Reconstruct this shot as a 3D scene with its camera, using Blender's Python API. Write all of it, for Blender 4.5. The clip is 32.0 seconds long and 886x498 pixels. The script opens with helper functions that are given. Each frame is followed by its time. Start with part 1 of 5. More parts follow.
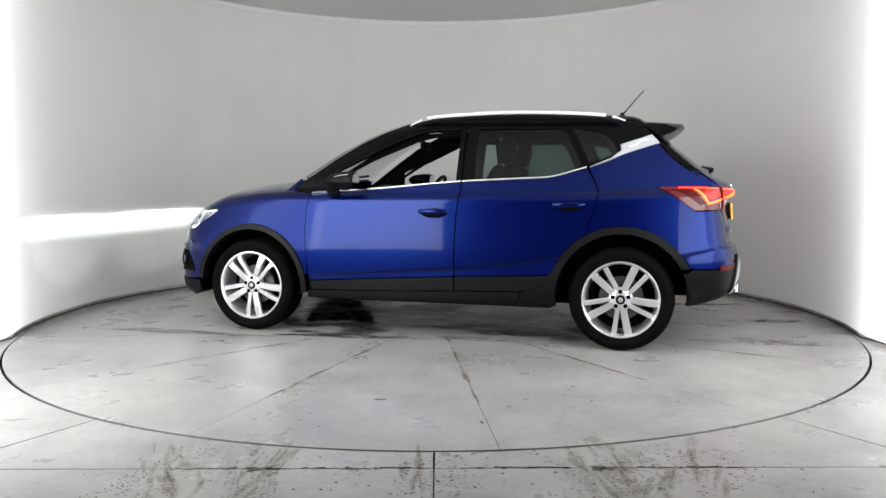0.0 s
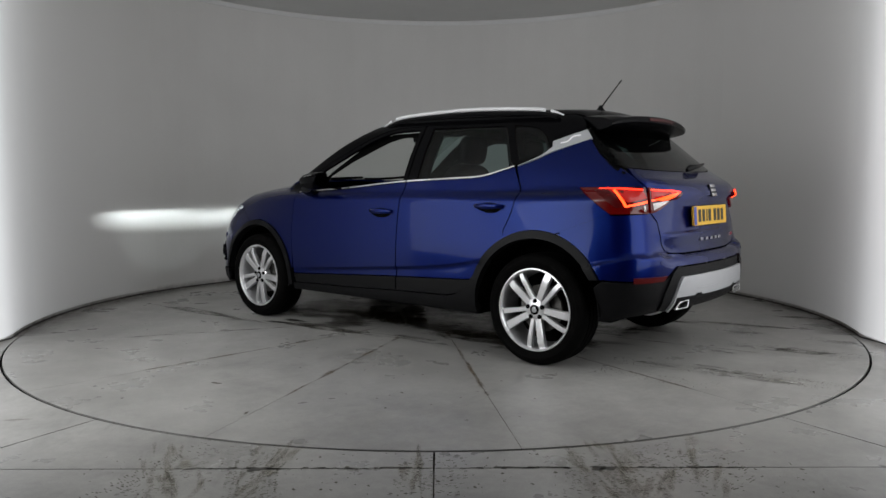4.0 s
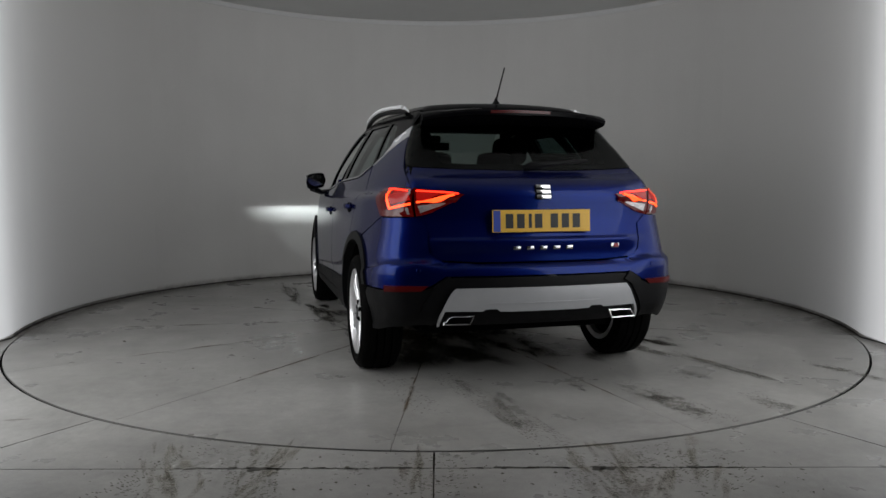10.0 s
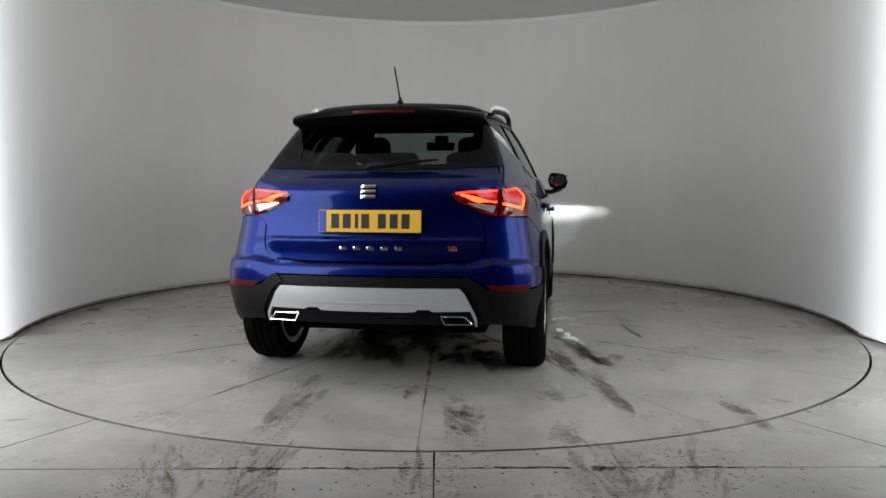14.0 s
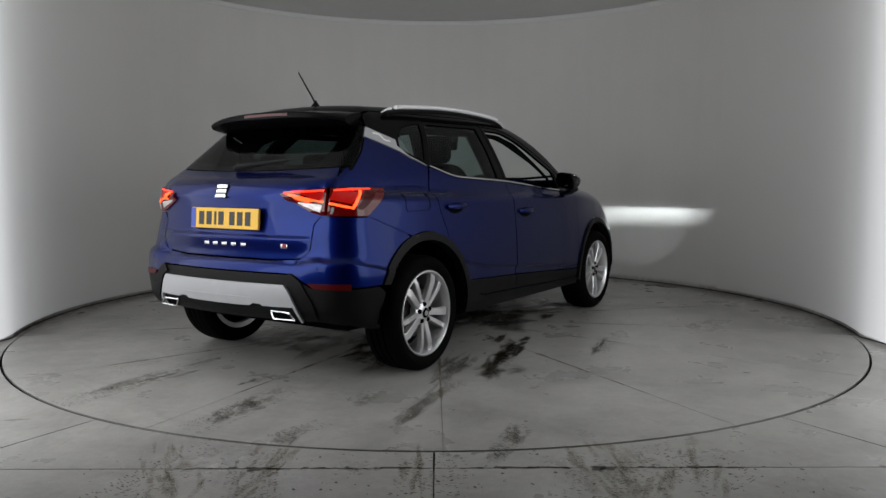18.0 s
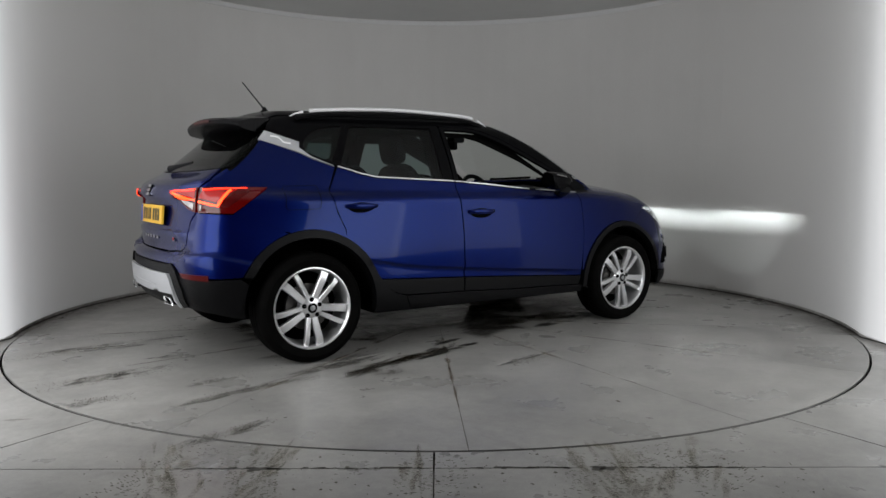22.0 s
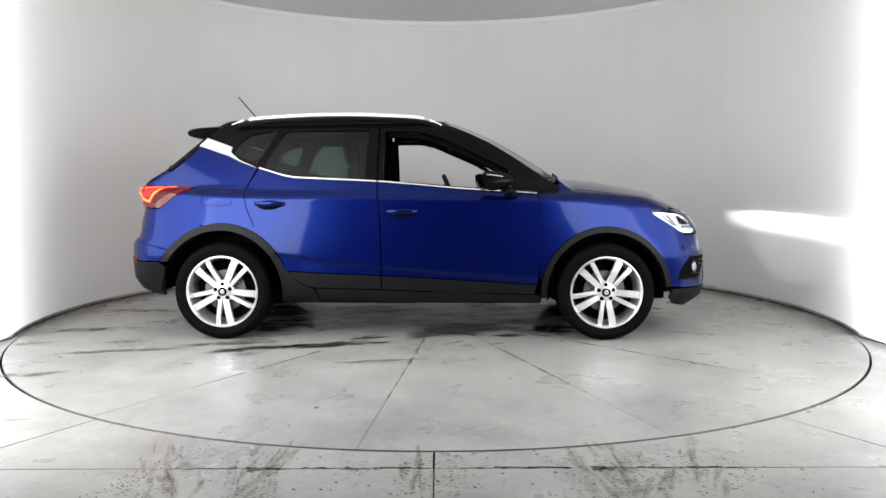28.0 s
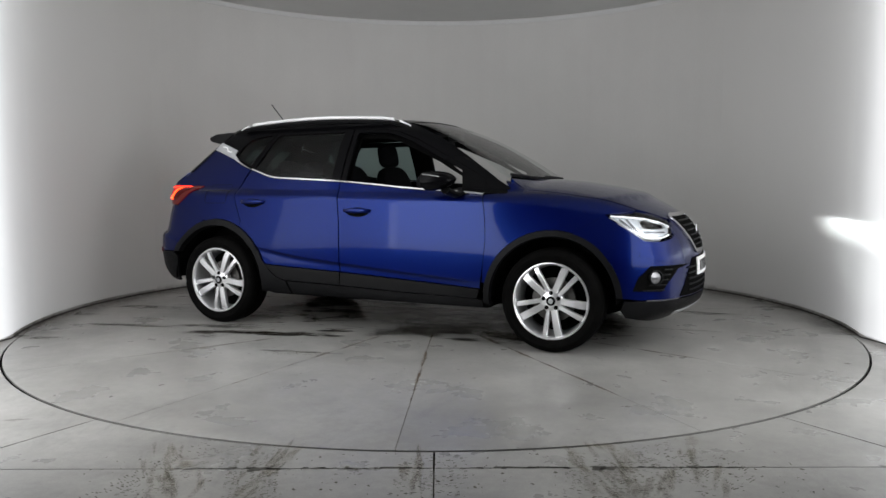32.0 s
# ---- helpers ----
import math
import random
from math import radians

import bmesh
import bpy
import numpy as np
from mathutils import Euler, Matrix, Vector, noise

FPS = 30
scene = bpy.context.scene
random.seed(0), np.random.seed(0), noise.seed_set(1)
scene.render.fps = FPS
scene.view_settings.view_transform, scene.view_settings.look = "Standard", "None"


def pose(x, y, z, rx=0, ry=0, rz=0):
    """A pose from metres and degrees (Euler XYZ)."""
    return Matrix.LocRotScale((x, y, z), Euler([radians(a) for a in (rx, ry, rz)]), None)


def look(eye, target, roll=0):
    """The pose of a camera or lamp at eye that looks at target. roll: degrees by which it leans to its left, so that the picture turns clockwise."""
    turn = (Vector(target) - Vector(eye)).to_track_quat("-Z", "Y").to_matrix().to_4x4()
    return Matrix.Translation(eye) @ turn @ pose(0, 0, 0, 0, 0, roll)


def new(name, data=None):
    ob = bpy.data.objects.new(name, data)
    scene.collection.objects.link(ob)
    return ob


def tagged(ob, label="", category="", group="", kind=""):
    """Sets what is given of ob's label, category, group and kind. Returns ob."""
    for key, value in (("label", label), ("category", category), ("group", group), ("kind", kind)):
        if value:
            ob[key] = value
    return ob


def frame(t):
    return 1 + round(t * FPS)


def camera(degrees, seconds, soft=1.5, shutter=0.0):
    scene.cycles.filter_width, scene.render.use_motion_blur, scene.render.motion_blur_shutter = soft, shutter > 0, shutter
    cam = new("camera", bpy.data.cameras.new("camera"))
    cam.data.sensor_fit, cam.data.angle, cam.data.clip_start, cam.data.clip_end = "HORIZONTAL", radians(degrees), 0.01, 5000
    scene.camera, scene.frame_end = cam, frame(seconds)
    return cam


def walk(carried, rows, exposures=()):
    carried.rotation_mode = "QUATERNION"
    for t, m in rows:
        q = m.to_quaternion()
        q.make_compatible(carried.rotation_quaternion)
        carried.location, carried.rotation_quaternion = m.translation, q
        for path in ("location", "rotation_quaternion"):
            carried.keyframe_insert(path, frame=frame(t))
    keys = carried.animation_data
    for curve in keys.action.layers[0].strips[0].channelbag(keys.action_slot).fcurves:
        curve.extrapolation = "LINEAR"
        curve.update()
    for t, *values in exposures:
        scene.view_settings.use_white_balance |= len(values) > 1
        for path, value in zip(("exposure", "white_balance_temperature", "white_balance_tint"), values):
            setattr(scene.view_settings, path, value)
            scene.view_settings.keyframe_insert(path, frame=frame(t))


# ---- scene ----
# A studio with a curved wall. The camera stands still; car and turntable turn before it.
cam = camera(60.6, 32.0)
EYE = pose(0, -5.865, 1.059, 90 - 5.073, 0, -0.416)
EXPOSURE = [(0, -0.15), (1, -0.38), (3, -1.19), (6, -1.47), (8, -1.65), (9, -1.67), (11, -1.51), (13, -0.82), (14, -0.85), (17, -1.45), (19, -1.47), (21, -1.36), (24, -1.21), (25, -0.82), (28, 0.04), (30, 0.0), (32, -0.95)]
walk(cam, [(0, EYE), (32, EYE)], EXPOSURE)

world = bpy.data.worlds.new("world")
scene.world = world
world.use_nodes = True
world.node_tree.nodes["Background"].inputs[0].default_value = (0.006, 0.006, 0.006, 1)


def lamp(name, w, h, power, m, spread=180):
    d = bpy.data.lights.new(name, "AREA")
    d.shape, d.size, d.size_y, d.energy = "RECTANGLE", w, h, power
    d.color, d.spread = (0.97, 0.985, 1.0), radians(spread)
    ob = new(name, d)
    ob.matrix_world = m
    return ob


for sx, k in ((-1, 1.16), (1, 0.86)):
    lamp("light_bank", 1.42, 2.15, 98 * k, look((sx * 2.15, -3.12, 1.6), (sx * 1.65, -2.25, 1.65)))
    lamp("light_bank", 1.45, 2.15, 48 * k, look((sx * 2.75, -2.03, 1.6), (sx * 1.75, -1.83, 1.6)))


# ---- materials ----
def nodes(name):
    m = bpy.data.materials.new(name)
    m.use_nodes = True
    return m, m.node_tree.nodes, m.node_tree.links, m.node_tree.nodes["Principled BSDF"]


def mat(name, col, rough=0.5, metal=0.0, coat=0.0, grain=0.0, bump=0.0, scale=60.0, emit=None, power=0.0, spec=0.5, ior=1.45):
    """A surface with two scales of variation in colour and roughness, and fine relief."""
    m, n, l, b = nodes(name)
    b.inputs["Base Color"].default_value = (*col, 1)
    b.inputs["Roughness"].default_value = rough
    b.inputs["Metallic"].default_value = metal
    b.inputs["Coat Weight"].default_value = coat
    b.inputs["Coat Roughness"].default_value = 0.03
    b.inputs["Specular IOR Level"].default_value = spec
    b.inputs["IOR"].default_value = ior
    if emit:
        b.inputs["Emission Color"].default_value = (*emit, 1)
        b.inputs["Emission Strength"].default_value = power
    if grain or bump:
        tc = n.new("ShaderNodeTexCoord")
        t1, t2 = n.new("ShaderNodeTexNoise"), n.new("ShaderNodeTexNoise")
        t1.inputs["Scale"].default_value, t2.inputs["Scale"].default_value = scale, scale / 14
        t1.inputs["Detail"].default_value = 6
        add = n.new("ShaderNodeMath")
        add.operation = "ADD"
        ramp = n.new("ShaderNodeMapRange")
        ramp.inputs[1].default_value, ramp.inputs[2].default_value = 0.7, 1.3
        ramp.inputs[3].default_value, ramp.inputs[4].default_value = 1 - grain, 1 + grain
        mul = n.new("ShaderNodeMixRGB")
        mul.blend_type, mul.inputs[0].default_value = "MULTIPLY", 1
        mul.inputs[1].default_value = (*col, 1)
        for t in (t1, t2):
            l.new(tc.outputs["Object"], t.inputs["Vector"])
        l.new(t1.outputs[0], add.inputs[0]), l.new(t2.outputs[0], add.inputs[1])
        l.new(add.outputs[0], ramp.inputs[0]), l.new(ramp.outputs[0], mul.inputs[2])
        l.new(mul.outputs[0], b.inputs["Base Color"])
        if bump:
            bp = n.new("ShaderNodeBump")
            bp.inputs["Strength"].default_value, bp.inputs["Distance"].default_value = bump, 0.002
            l.new(t1.outputs[0], bp.inputs["Height"]), l.new(bp.outputs[0], b.inputs["Normal"])
    return m


def glass(name, tint, gloss=0.02, shine=0.03):
    """Thin glass: what lies behind shows through its tint, and Fresnel adds the gloss."""
    m, n, l, b = nodes(name)
    n.remove(b)
    lw, pw, mr, tr, gl, mx = (n.new(k) for k in ("ShaderNodeLayerWeight", "ShaderNodeMath", "ShaderNodeMapRange", "ShaderNodeBsdfTransparent", "ShaderNodeBsdfGlossy", "ShaderNodeMixShader"))
    lw.inputs[0].default_value = 0.5
    pw.operation, pw.inputs[1].default_value = "POWER", 5.0
    mr.inputs[3].default_value = shine
    l.new(lw.outputs["Facing"], pw.inputs[0]), l.new(pw.outputs[0], mr.inputs[0])
    tr.inputs[0].default_value = (*tint, 1)
    gl.inputs["Roughness"].default_value = gloss
    l.new(mr.outputs[0], mx.inputs[0]), l.new(tr.outputs[0], mx.inputs[1]), l.new(gl.outputs[0], mx.inputs[2])
    l.new(mx.outputs[0], n["Material Output"].inputs[0])
    return m


def car_paint(name, deep, flake):
    """Metallic paint: a deep wide glow, a narrower sheen of flakes, and a clear coat over both."""
    m, n, l, b = nodes(name)
    tc, t = n.new("ShaderNodeTexCoord"), n.new("ShaderNodeTexVoronoi")
    t.inputs["Scale"].default_value = 900
    l.new(tc.outputs["Object"], t.inputs["Vector"])
    c = n.new("ShaderNodeBsdfPrincipled")
    for q, col, rough in ((b, deep, 0.5), (c, flake, 0.24)):
        r = n.new("ShaderNodeValToRGB")
        r.color_ramp.elements[0].color = (*[v * 0.88 for v in col], 1)
        r.color_ramp.elements[1].color = (*[v * 1.14 for v in col], 1)
        l.new(t.outputs["Color"], r.inputs[0]), l.new(r.outputs[0], q.inputs["Base Color"])
        q.inputs["Metallic"].default_value, q.inputs["Roughness"].default_value = 0.96, rough
        q.inputs["Coat Weight"].default_value, q.inputs["Coat Roughness"].default_value, q.inputs["Coat IOR"].default_value = 1.0, 0.05, 1.19
    mx = n.new("ShaderNodeMixShader")
    l.new(b.outputs[0], mx.inputs[1]), l.new(c.outputs[0], mx.inputs[2]), l.new(mx.outputs[0], n["Material Output"].inputs[0])
    return m


PAINT = car_paint("blue metallic paint", (0.0004, 0.0036, 0.102), (0.0040, 0.0145, 0.062))
BLACK = mat("gloss black paint", (0.002, 0.002, 0.0025), 0.2, spec=0.5, ior=1.16)
PLASTIC = mat("black textured plastic", (0.0025, 0.0025, 0.003), 0.45, grain=0.25, bump=0.3, scale=700, spec=0.35, ior=1.28)
RUBBER = mat("tyre rubber", (0.0035, 0.0034, 0.0033), 0.6, grain=0.3, bump=0.2, scale=300, spec=0.06, ior=1.22)
DARK = mat("dark lining", (0.003, 0.003, 0.003), 0.9, grain=0.2, spec=0.1, ior=1.22)
ALLOY = mat("silver alloy", (0.74, 0.74, 0.75), 0.30, metal=0.8, coat=0.2, grain=0.04, scale=200)
SILVER = mat("silver satin paint", (0.44, 0.445, 0.46), 0.35, metal=0.4, grain=0.04, scale=200)
CHROME = mat("bright chrome", (0.85, 0.85, 0.86), 0.12, metal=1.0)
STEEL = mat("brake steel", (0.12, 0.115, 0.11), 0.45, metal=0.8, grain=0.15, scale=80)
FABRIC = mat("dark seat fabric", (0.006, 0.006, 0.007), 0.9, spec=0.2, grain=0.3, bump=0.4, scale=500, ior=1.22)
TRIM = mat("interior plastic", (0.008, 0.008, 0.009), 0.6, spec=0.25, grain=0.2, bump=0.2, scale=400, ior=1.22)
CLEAR = glass("clear glass", (0.9, 0.94, 0.92))
TINT = glass("privacy glass", (0.28, 0.37, 0.36))
DEEP = glass("dark privacy glass", (0.15, 0.19, 0.18), shine=0.012)
LENS = glass("lamp lens", (0.93, 0.95, 0.97))
REDLENS = mat("red reflector", (0.06, 0.0015, 0.002), 0.3, coat=0.0, spec=0.2)
RAIL = mat("satin silver rail", (0.72, 0.72, 0.73), 0.45, metal=0.1, grain=0.04, scale=200)
HEADBOWL = mat("lit lamp reflector", (0.66, 0.67, 0.69), 0.3, metal=0.6, emit=(0.92, 0.96, 1.0), power=0.05)
GLOW = mat("dark red lamp lens", (0.035, 0.0008, 0.001), 0.12, coat=0.12, emit=(1.0, 0.012, 0.006), power=0.10)
REDMID = mat("softly lit red reflector", (0.09, 0.002, 0.002), 0.2, emit=(1.0, 0.014, 0.008), power=0.8)
REDLED = mat("lit red lamp", (0.8, 0.02, 0.01), 0.3, emit=(1.0, 0.022, 0.007), power=10.0)
REDHOT = mat("bright red light guide", (0.8, 0.03, 0.01), 0.3, emit=(1.0, 0.06, 0.010), power=10.0)
REDSOFT = mat("red brake strip", (0.05, 0.003, 0.003), 0.2)
WHITELENS = mat("clear lamp insert", (0.42, 0.40, 0.40), 0.3, coat=0.3, metal=0.5, grain=0.5, scale=90)
FOGLENS = mat("dim fog lens", (0.2, 0.2, 0.21), 0.1, metal=0.5, coat=1.0)
LETTER = mat("small chrome letters", (0.5, 0.5, 0.52), 0.2, metal=1.0)
BEAM = mat("lit headlamp", (1, 1, 1), 0.5, emit=(0.93, 1.0, 0.985), power=800000.0)
DAYLED = mat("lit daytime lamp", (1, 1, 1), 0.5, emit=(0.92, 0.97, 1.0), power=0.8)
YELLOW = mat("yellow plate", (0.62, 0.36, 0.03), 0.4, grain=0.05)
BLUEBAND = mat("blue plate band", (0.02, 0.05, 0.3), 0.4)
INK = mat("black print", (0.01, 0.01, 0.01), 0.5)


def grime(name, col, lo, hi, scale, top=0.8, rough=0.6):
    """Dirt that thins out to its rim, breaks up into specks, and lets the floor show through."""
    m, n, l, b = nodes(name)
    b.inputs["Base Color"].default_value, b.inputs["Roughness"].default_value = (*col, 1), rough
    tc, t1, t2, ad, mr, at, mu, tr, mx = (n.new(k) for k in ("ShaderNodeTexCoord", "ShaderNodeTexNoise", "ShaderNodeTexNoise", "ShaderNodeMath", "ShaderNodeMapRange", "ShaderNodeAttribute", "ShaderNodeMath", "ShaderNodeBsdfTransparent", "ShaderNodeMixShader"))
    t1.inputs["Scale"].default_value, t2.inputs["Scale"].default_value = scale, scale * 8
    t1.inputs["Detail"].default_value = t2.inputs["Detail"].default_value = 5
    mr.inputs[1].default_value, mr.inputs[2].default_value, mr.inputs[4].default_value = lo, hi, top
    at.attribute_name, mu.operation = "fade", "MULTIPLY"
    for t in (t1, t2):
        l.new(tc.outputs["Object"], t.inputs["Vector"])
    l.new(t1.outputs[0], ad.inputs[0]), l.new(t2.outputs[0], ad.inputs[1])
    l.new(ad.outputs[0], mr.inputs[0]), l.new(mr.outputs[0], mu.inputs[0]), l.new(at.outputs["Fac"], mu.inputs[1])
    l.new(mu.outputs[0], mx.inputs[0])
    l.new(tr.outputs[0], mx.inputs[1]), l.new(b.outputs[0], mx.inputs[2]), l.new(mx.outputs[0], n["Material Output"].inputs[0])
    return m


from mathutils import geometry


# ---- mesh helpers ----
def link(name, me, material, parent, label=""):
    for m in material if isinstance(material, tuple) else (material,):
        me.materials.append(m)
    ob = new(name, me)
    ob.parent = parent
    if label:
        ob["label"] = label
    return ob


def part(name, bm, material, parent=None, label="", smooth=True):
    me = bpy.data.meshes.new(name)
    bm.to_mesh(me)
    bm.free()
    if smooth:
        me.shade_smooth()
        me.set_sharp_from_angle(angle=radians(35))
    return link(name, me, material, parent, label)


def box(bm, x0, x1, y0, y1, z0, z1, m=Matrix(), bevel=0.0):
    r = bmesh.ops.create_cube(bm, size=1, matrix=m @ Matrix.Translation(((x0 + x1) / 2, (y0 + y1) / 2, (z0 + z1) / 2)) @ Matrix.Diagonal((x1 - x0, y1 - y0, z1 - z0, 1)))
    if bevel:
        es = list({e for v in r["verts"] for e in v.link_edges})
        bmesh.ops.bevel(bm, geom=es, offset=bevel, segments=2, affect="EDGES", profile=0.6)
    return bm


def lathe(bm, prof, n=64, m=Matrix(), arc=360.0):
    """Turns a profile of (radius, y) about the y axis."""
    rings = []
    full = arc >= 360
    for k in range(n if full else n + 1):
        a = radians(arc) * k / n
        rings.append([bm.verts.new(m @ Vector((r * math.cos(a), y, r * math.sin(a)))) for r, y in prof])
    for k in range(n):
        A, B = rings[k], rings[(k + 1) % len(rings)]
        for i in range(len(prof) - 1):
            bm.faces.new((A[i], A[i + 1], B[i + 1], B[i]))
    return bm


def sweep(bm, path, a, b, n=10, up=Vector((0, 0, 1)), closed=False):
    """An oval section (half-axes a across, b along up) carried along a path; a and b may be lists."""
    P = [Vector(p) for p in path]
    rings = []
    for i, p in enumerate(P):
        q, r = (P[i - 1], P[(i + 1) % len(P)]) if closed else (P[max(i - 1, 0)], P[min(i + 1, len(P) - 1)])
        t = (r - q).normalized()
        s = t.cross(up).normalized()
        u = s.cross(t)
        aa, bb = (a[i] if isinstance(a, list) else a), (b[i] if isinstance(b, list) else b)
        rings.append([bm.verts.new(p + s * aa * math.cos(k * 2 * math.pi / n) + u * bb * math.sin(k * 2 * math.pi / n)) for k in range(n)])
    for i in range(len(P) if closed else len(P) - 1):
        A, B = rings[i], rings[(i + 1) % len(P)]
        for k in range(n):
            bm.faces.new((A[k], A[(k + 1) % n], B[(k + 1) % n], B[k]))
    if not closed:
        bm.faces.new(rings[0][::-1]), bm.faces.new(rings[-1])
    bmesh.ops.recalc_face_normals(bm, faces=bm.faces)
    return bm


def curve(pts, n=6):
    """A smooth line through the points."""
    P = [Vector(p) for p in pts]
    out = []
    for i in range(len(P) - 1):
        p0, p1, p2, p3 = P[max(i - 1, 0)], P[i], P[i + 1], P[min(i + 2, len(P) - 1)]
        for k in range(n):
            t = k / n
            out.append(0.5 * (2 * p1 + (p2 - p0) * t + (2 * p0 - 5 * p1 + 4 * p2 - p3) * t * t + (3 * p1 - p0 - 3 * p2 + p3) * t ** 3))
    return [tuple(v) for v in out + [P[-1]]]


def arc(cx, cz, r, a0, a1, n=24):
    return [(cx + r * math.cos(radians(a0 + (a1 - a0) * k / n)), cz + r * math.sin(radians(a0 + (a1 - a0) * k / n))) for k in range(n + 1)]


# ---- the studio ----
def wall_paint(name, col):
    """Matt paint with faint upright runs, rolled clouds and a fine nap."""
    m, n, l, b = nodes(name)
    tc = n.new("ShaderNodeTexCoord")
    prev = None
    for scale, stretch, lo, hi in ((0.9, (1, 1, 1), 0.96, 1.04), (5.0, (1, 1, 0.09), 0.986, 1.014), (60.0, (1, 1, 1), 0.985, 1.015)):
        mp, t, r = n.new("ShaderNodeMapping"), n.new("ShaderNodeTexNoise"), n.new("ShaderNodeMapRange")
        mp.inputs["Scale"].default_value, t.inputs["Scale"].default_value, t.inputs["Detail"].default_value = stretch, scale, 5
        r.inputs[1].default_value, r.inputs[2].default_value, r.inputs[3].default_value, r.inputs[4].default_value = 0.3, 0.7, lo, hi
        l.new(tc.outputs["Object"], mp.inputs[0]), l.new(mp.outputs[0], t.inputs["Vector"]), l.new(t.outputs[0], r.inputs[0])
        mul = n.new("ShaderNodeMixRGB")
        mul.blend_type, mul.inputs[0].default_value, mul.inputs[1].default_value = "MULTIPLY", 1, (*col, 1)
        if prev:
            l.new(prev, mul.inputs[1])
        l.new(r.outputs[0], mul.inputs[2])
        prev = mul.outputs[0]
    l.new(prev, b.inputs["Base Color"])
    b.inputs["Roughness"].default_value = 0.6
    return m


WALL = wall_paint("pale grey wall paint", (0.58, 0.57, 0.555))
CEIL = mat("ceiling paint", (0.62, 0.62, 0.61), 0.8, grain=0.03, scale=6)
WHITE = mat("white trim paint", (0.88, 0.88, 0.88), 0.5, grain=0.03, scale=20)
BACKWALL = mat("dark partition paint", (0.06, 0.06, 0.06), 0.8, grain=0.1, scale=8)
GROUT = mat("joint dirt", (0.03, 0.027, 0.022), 0.9, grain=0.4, scale=60)


def concrete(name, seed):
    """Sealed grey concrete with clouds, stains, scuffs and fine grit."""
    m, n, l, b = nodes(name)
    tc = n.new("ShaderNodeTexCoord")
    mp = n.new("ShaderNodeMapping")
    mp.inputs["Location"].default_value = (seed, seed * 0.7, seed * 0.3)
    l.new(tc.outputs["Object"], mp.inputs[0])
    info = n.new("ShaderNodeObjectInfo")

    def noise_tex(scale, detail=5, rough=0.6, stretch=None):
        t = n.new("ShaderNodeTexNoise")
        t.inputs["Scale"].default_value, t.inputs["Detail"].default_value, t.inputs["Roughness"].default_value = scale, detail, rough
        if stretch:
            q = n.new("ShaderNodeMapping")
            q.inputs["Scale"].default_value = stretch
            l.new(mp.outputs[0], q.inputs[0]), l.new(q.outputs[0], t.inputs["Vector"])
        else:
            l.new(mp.outputs[0], t.inputs["Vector"])
        return t.outputs[0]

    def ranged(v, a, c, lo, hi):
        r = n.new("ShaderNodeMapRange")
        r.inputs[1].default_value, r.inputs[2].default_value, r.inputs[3].default_value, r.inputs[4].default_value = a, c, lo, hi
        l.new(v, r.inputs[0])
        return r.outputs[0]

    def times(a, c):
        k = n.new("ShaderNodeMath")
        k.operation = "MULTIPLY"
        l.new(a, k.inputs[0]), l.new(c, k.inputs[1])
        return k.outputs[0]

    cloud = ranged(noise_tex(1.3, 8, 0.68), 0.35, 0.65, 0.82, 1.12)
    grit = times(ranged(noise_tex(140, 3), 0.3, 0.7, 0.92, 1.07), ranged(noise_tex(24, 6, 0.7), 0.3, 0.7, 0.9, 1.09))
    patch = ranged(noise_tex(3.4, 4, 0.5), 0.52, 0.78, 1.0, 0.84)
    scuff = ranged(noise_tex(5, 6, 0.75, (1.0, 0.18, 1)), 0.56, 0.78, 1.0, 0.70)
    spots = ranged(noise_tex(16, 5, 0.7), 0.70, 0.76, 1.0, 0.55)
    tone = ranged(info.outputs["Random"], 0, 1, 0.97, 1.03)
    f = times(times(times(cloud, grit), times(patch, scuff)), times(spots, tone))
    mx = n.new("ShaderNodeMixRGB")
    mx.blend_type, mx.inputs[0].default_value, mx.inputs[1].default_value = "MULTIPLY", 1, (0.30, 0.294, 0.28, 1)
    l.new(f, mx.inputs[2]), l.new(mx.outputs[0], b.inputs["Base Color"])
    l.new(ranged(noise_tex(2.5, 5), 0.3, 0.7, 0.22, 0.48), b.inputs["Roughness"])
    bp = n.new("ShaderNodeBump")
    bp.inputs["Strength"].default_value, bp.inputs["Distance"].default_value = 0.15, 0.002
    l.new(grit, bp.inputs["Height"]), l.new(bp.outputs[0], b.inputs["Normal"])
    return m


TABLE = concrete("turntable concrete", 3.0)
SLAB = concrete("floor concrete", 11.0)

R_TABLE, R_WALL, WALL_Y, TOP = 2.95, 3.02, 0.10, 2.913


def prism(bm, pts, z0, z1):
    lo, hi = [bm.verts.new((x, y, z0)) for x, y in pts], [bm.verts.new((x, y, z1)) for x, y in pts]
    bm.faces.new(lo[::-1]), bm.faces.new(hi)
    for i in range(len(pts)):
        k = (i + 1) % len(pts)
        bm.faces.new((lo[i], lo[k], hi[k], hi[i]))
    return bm


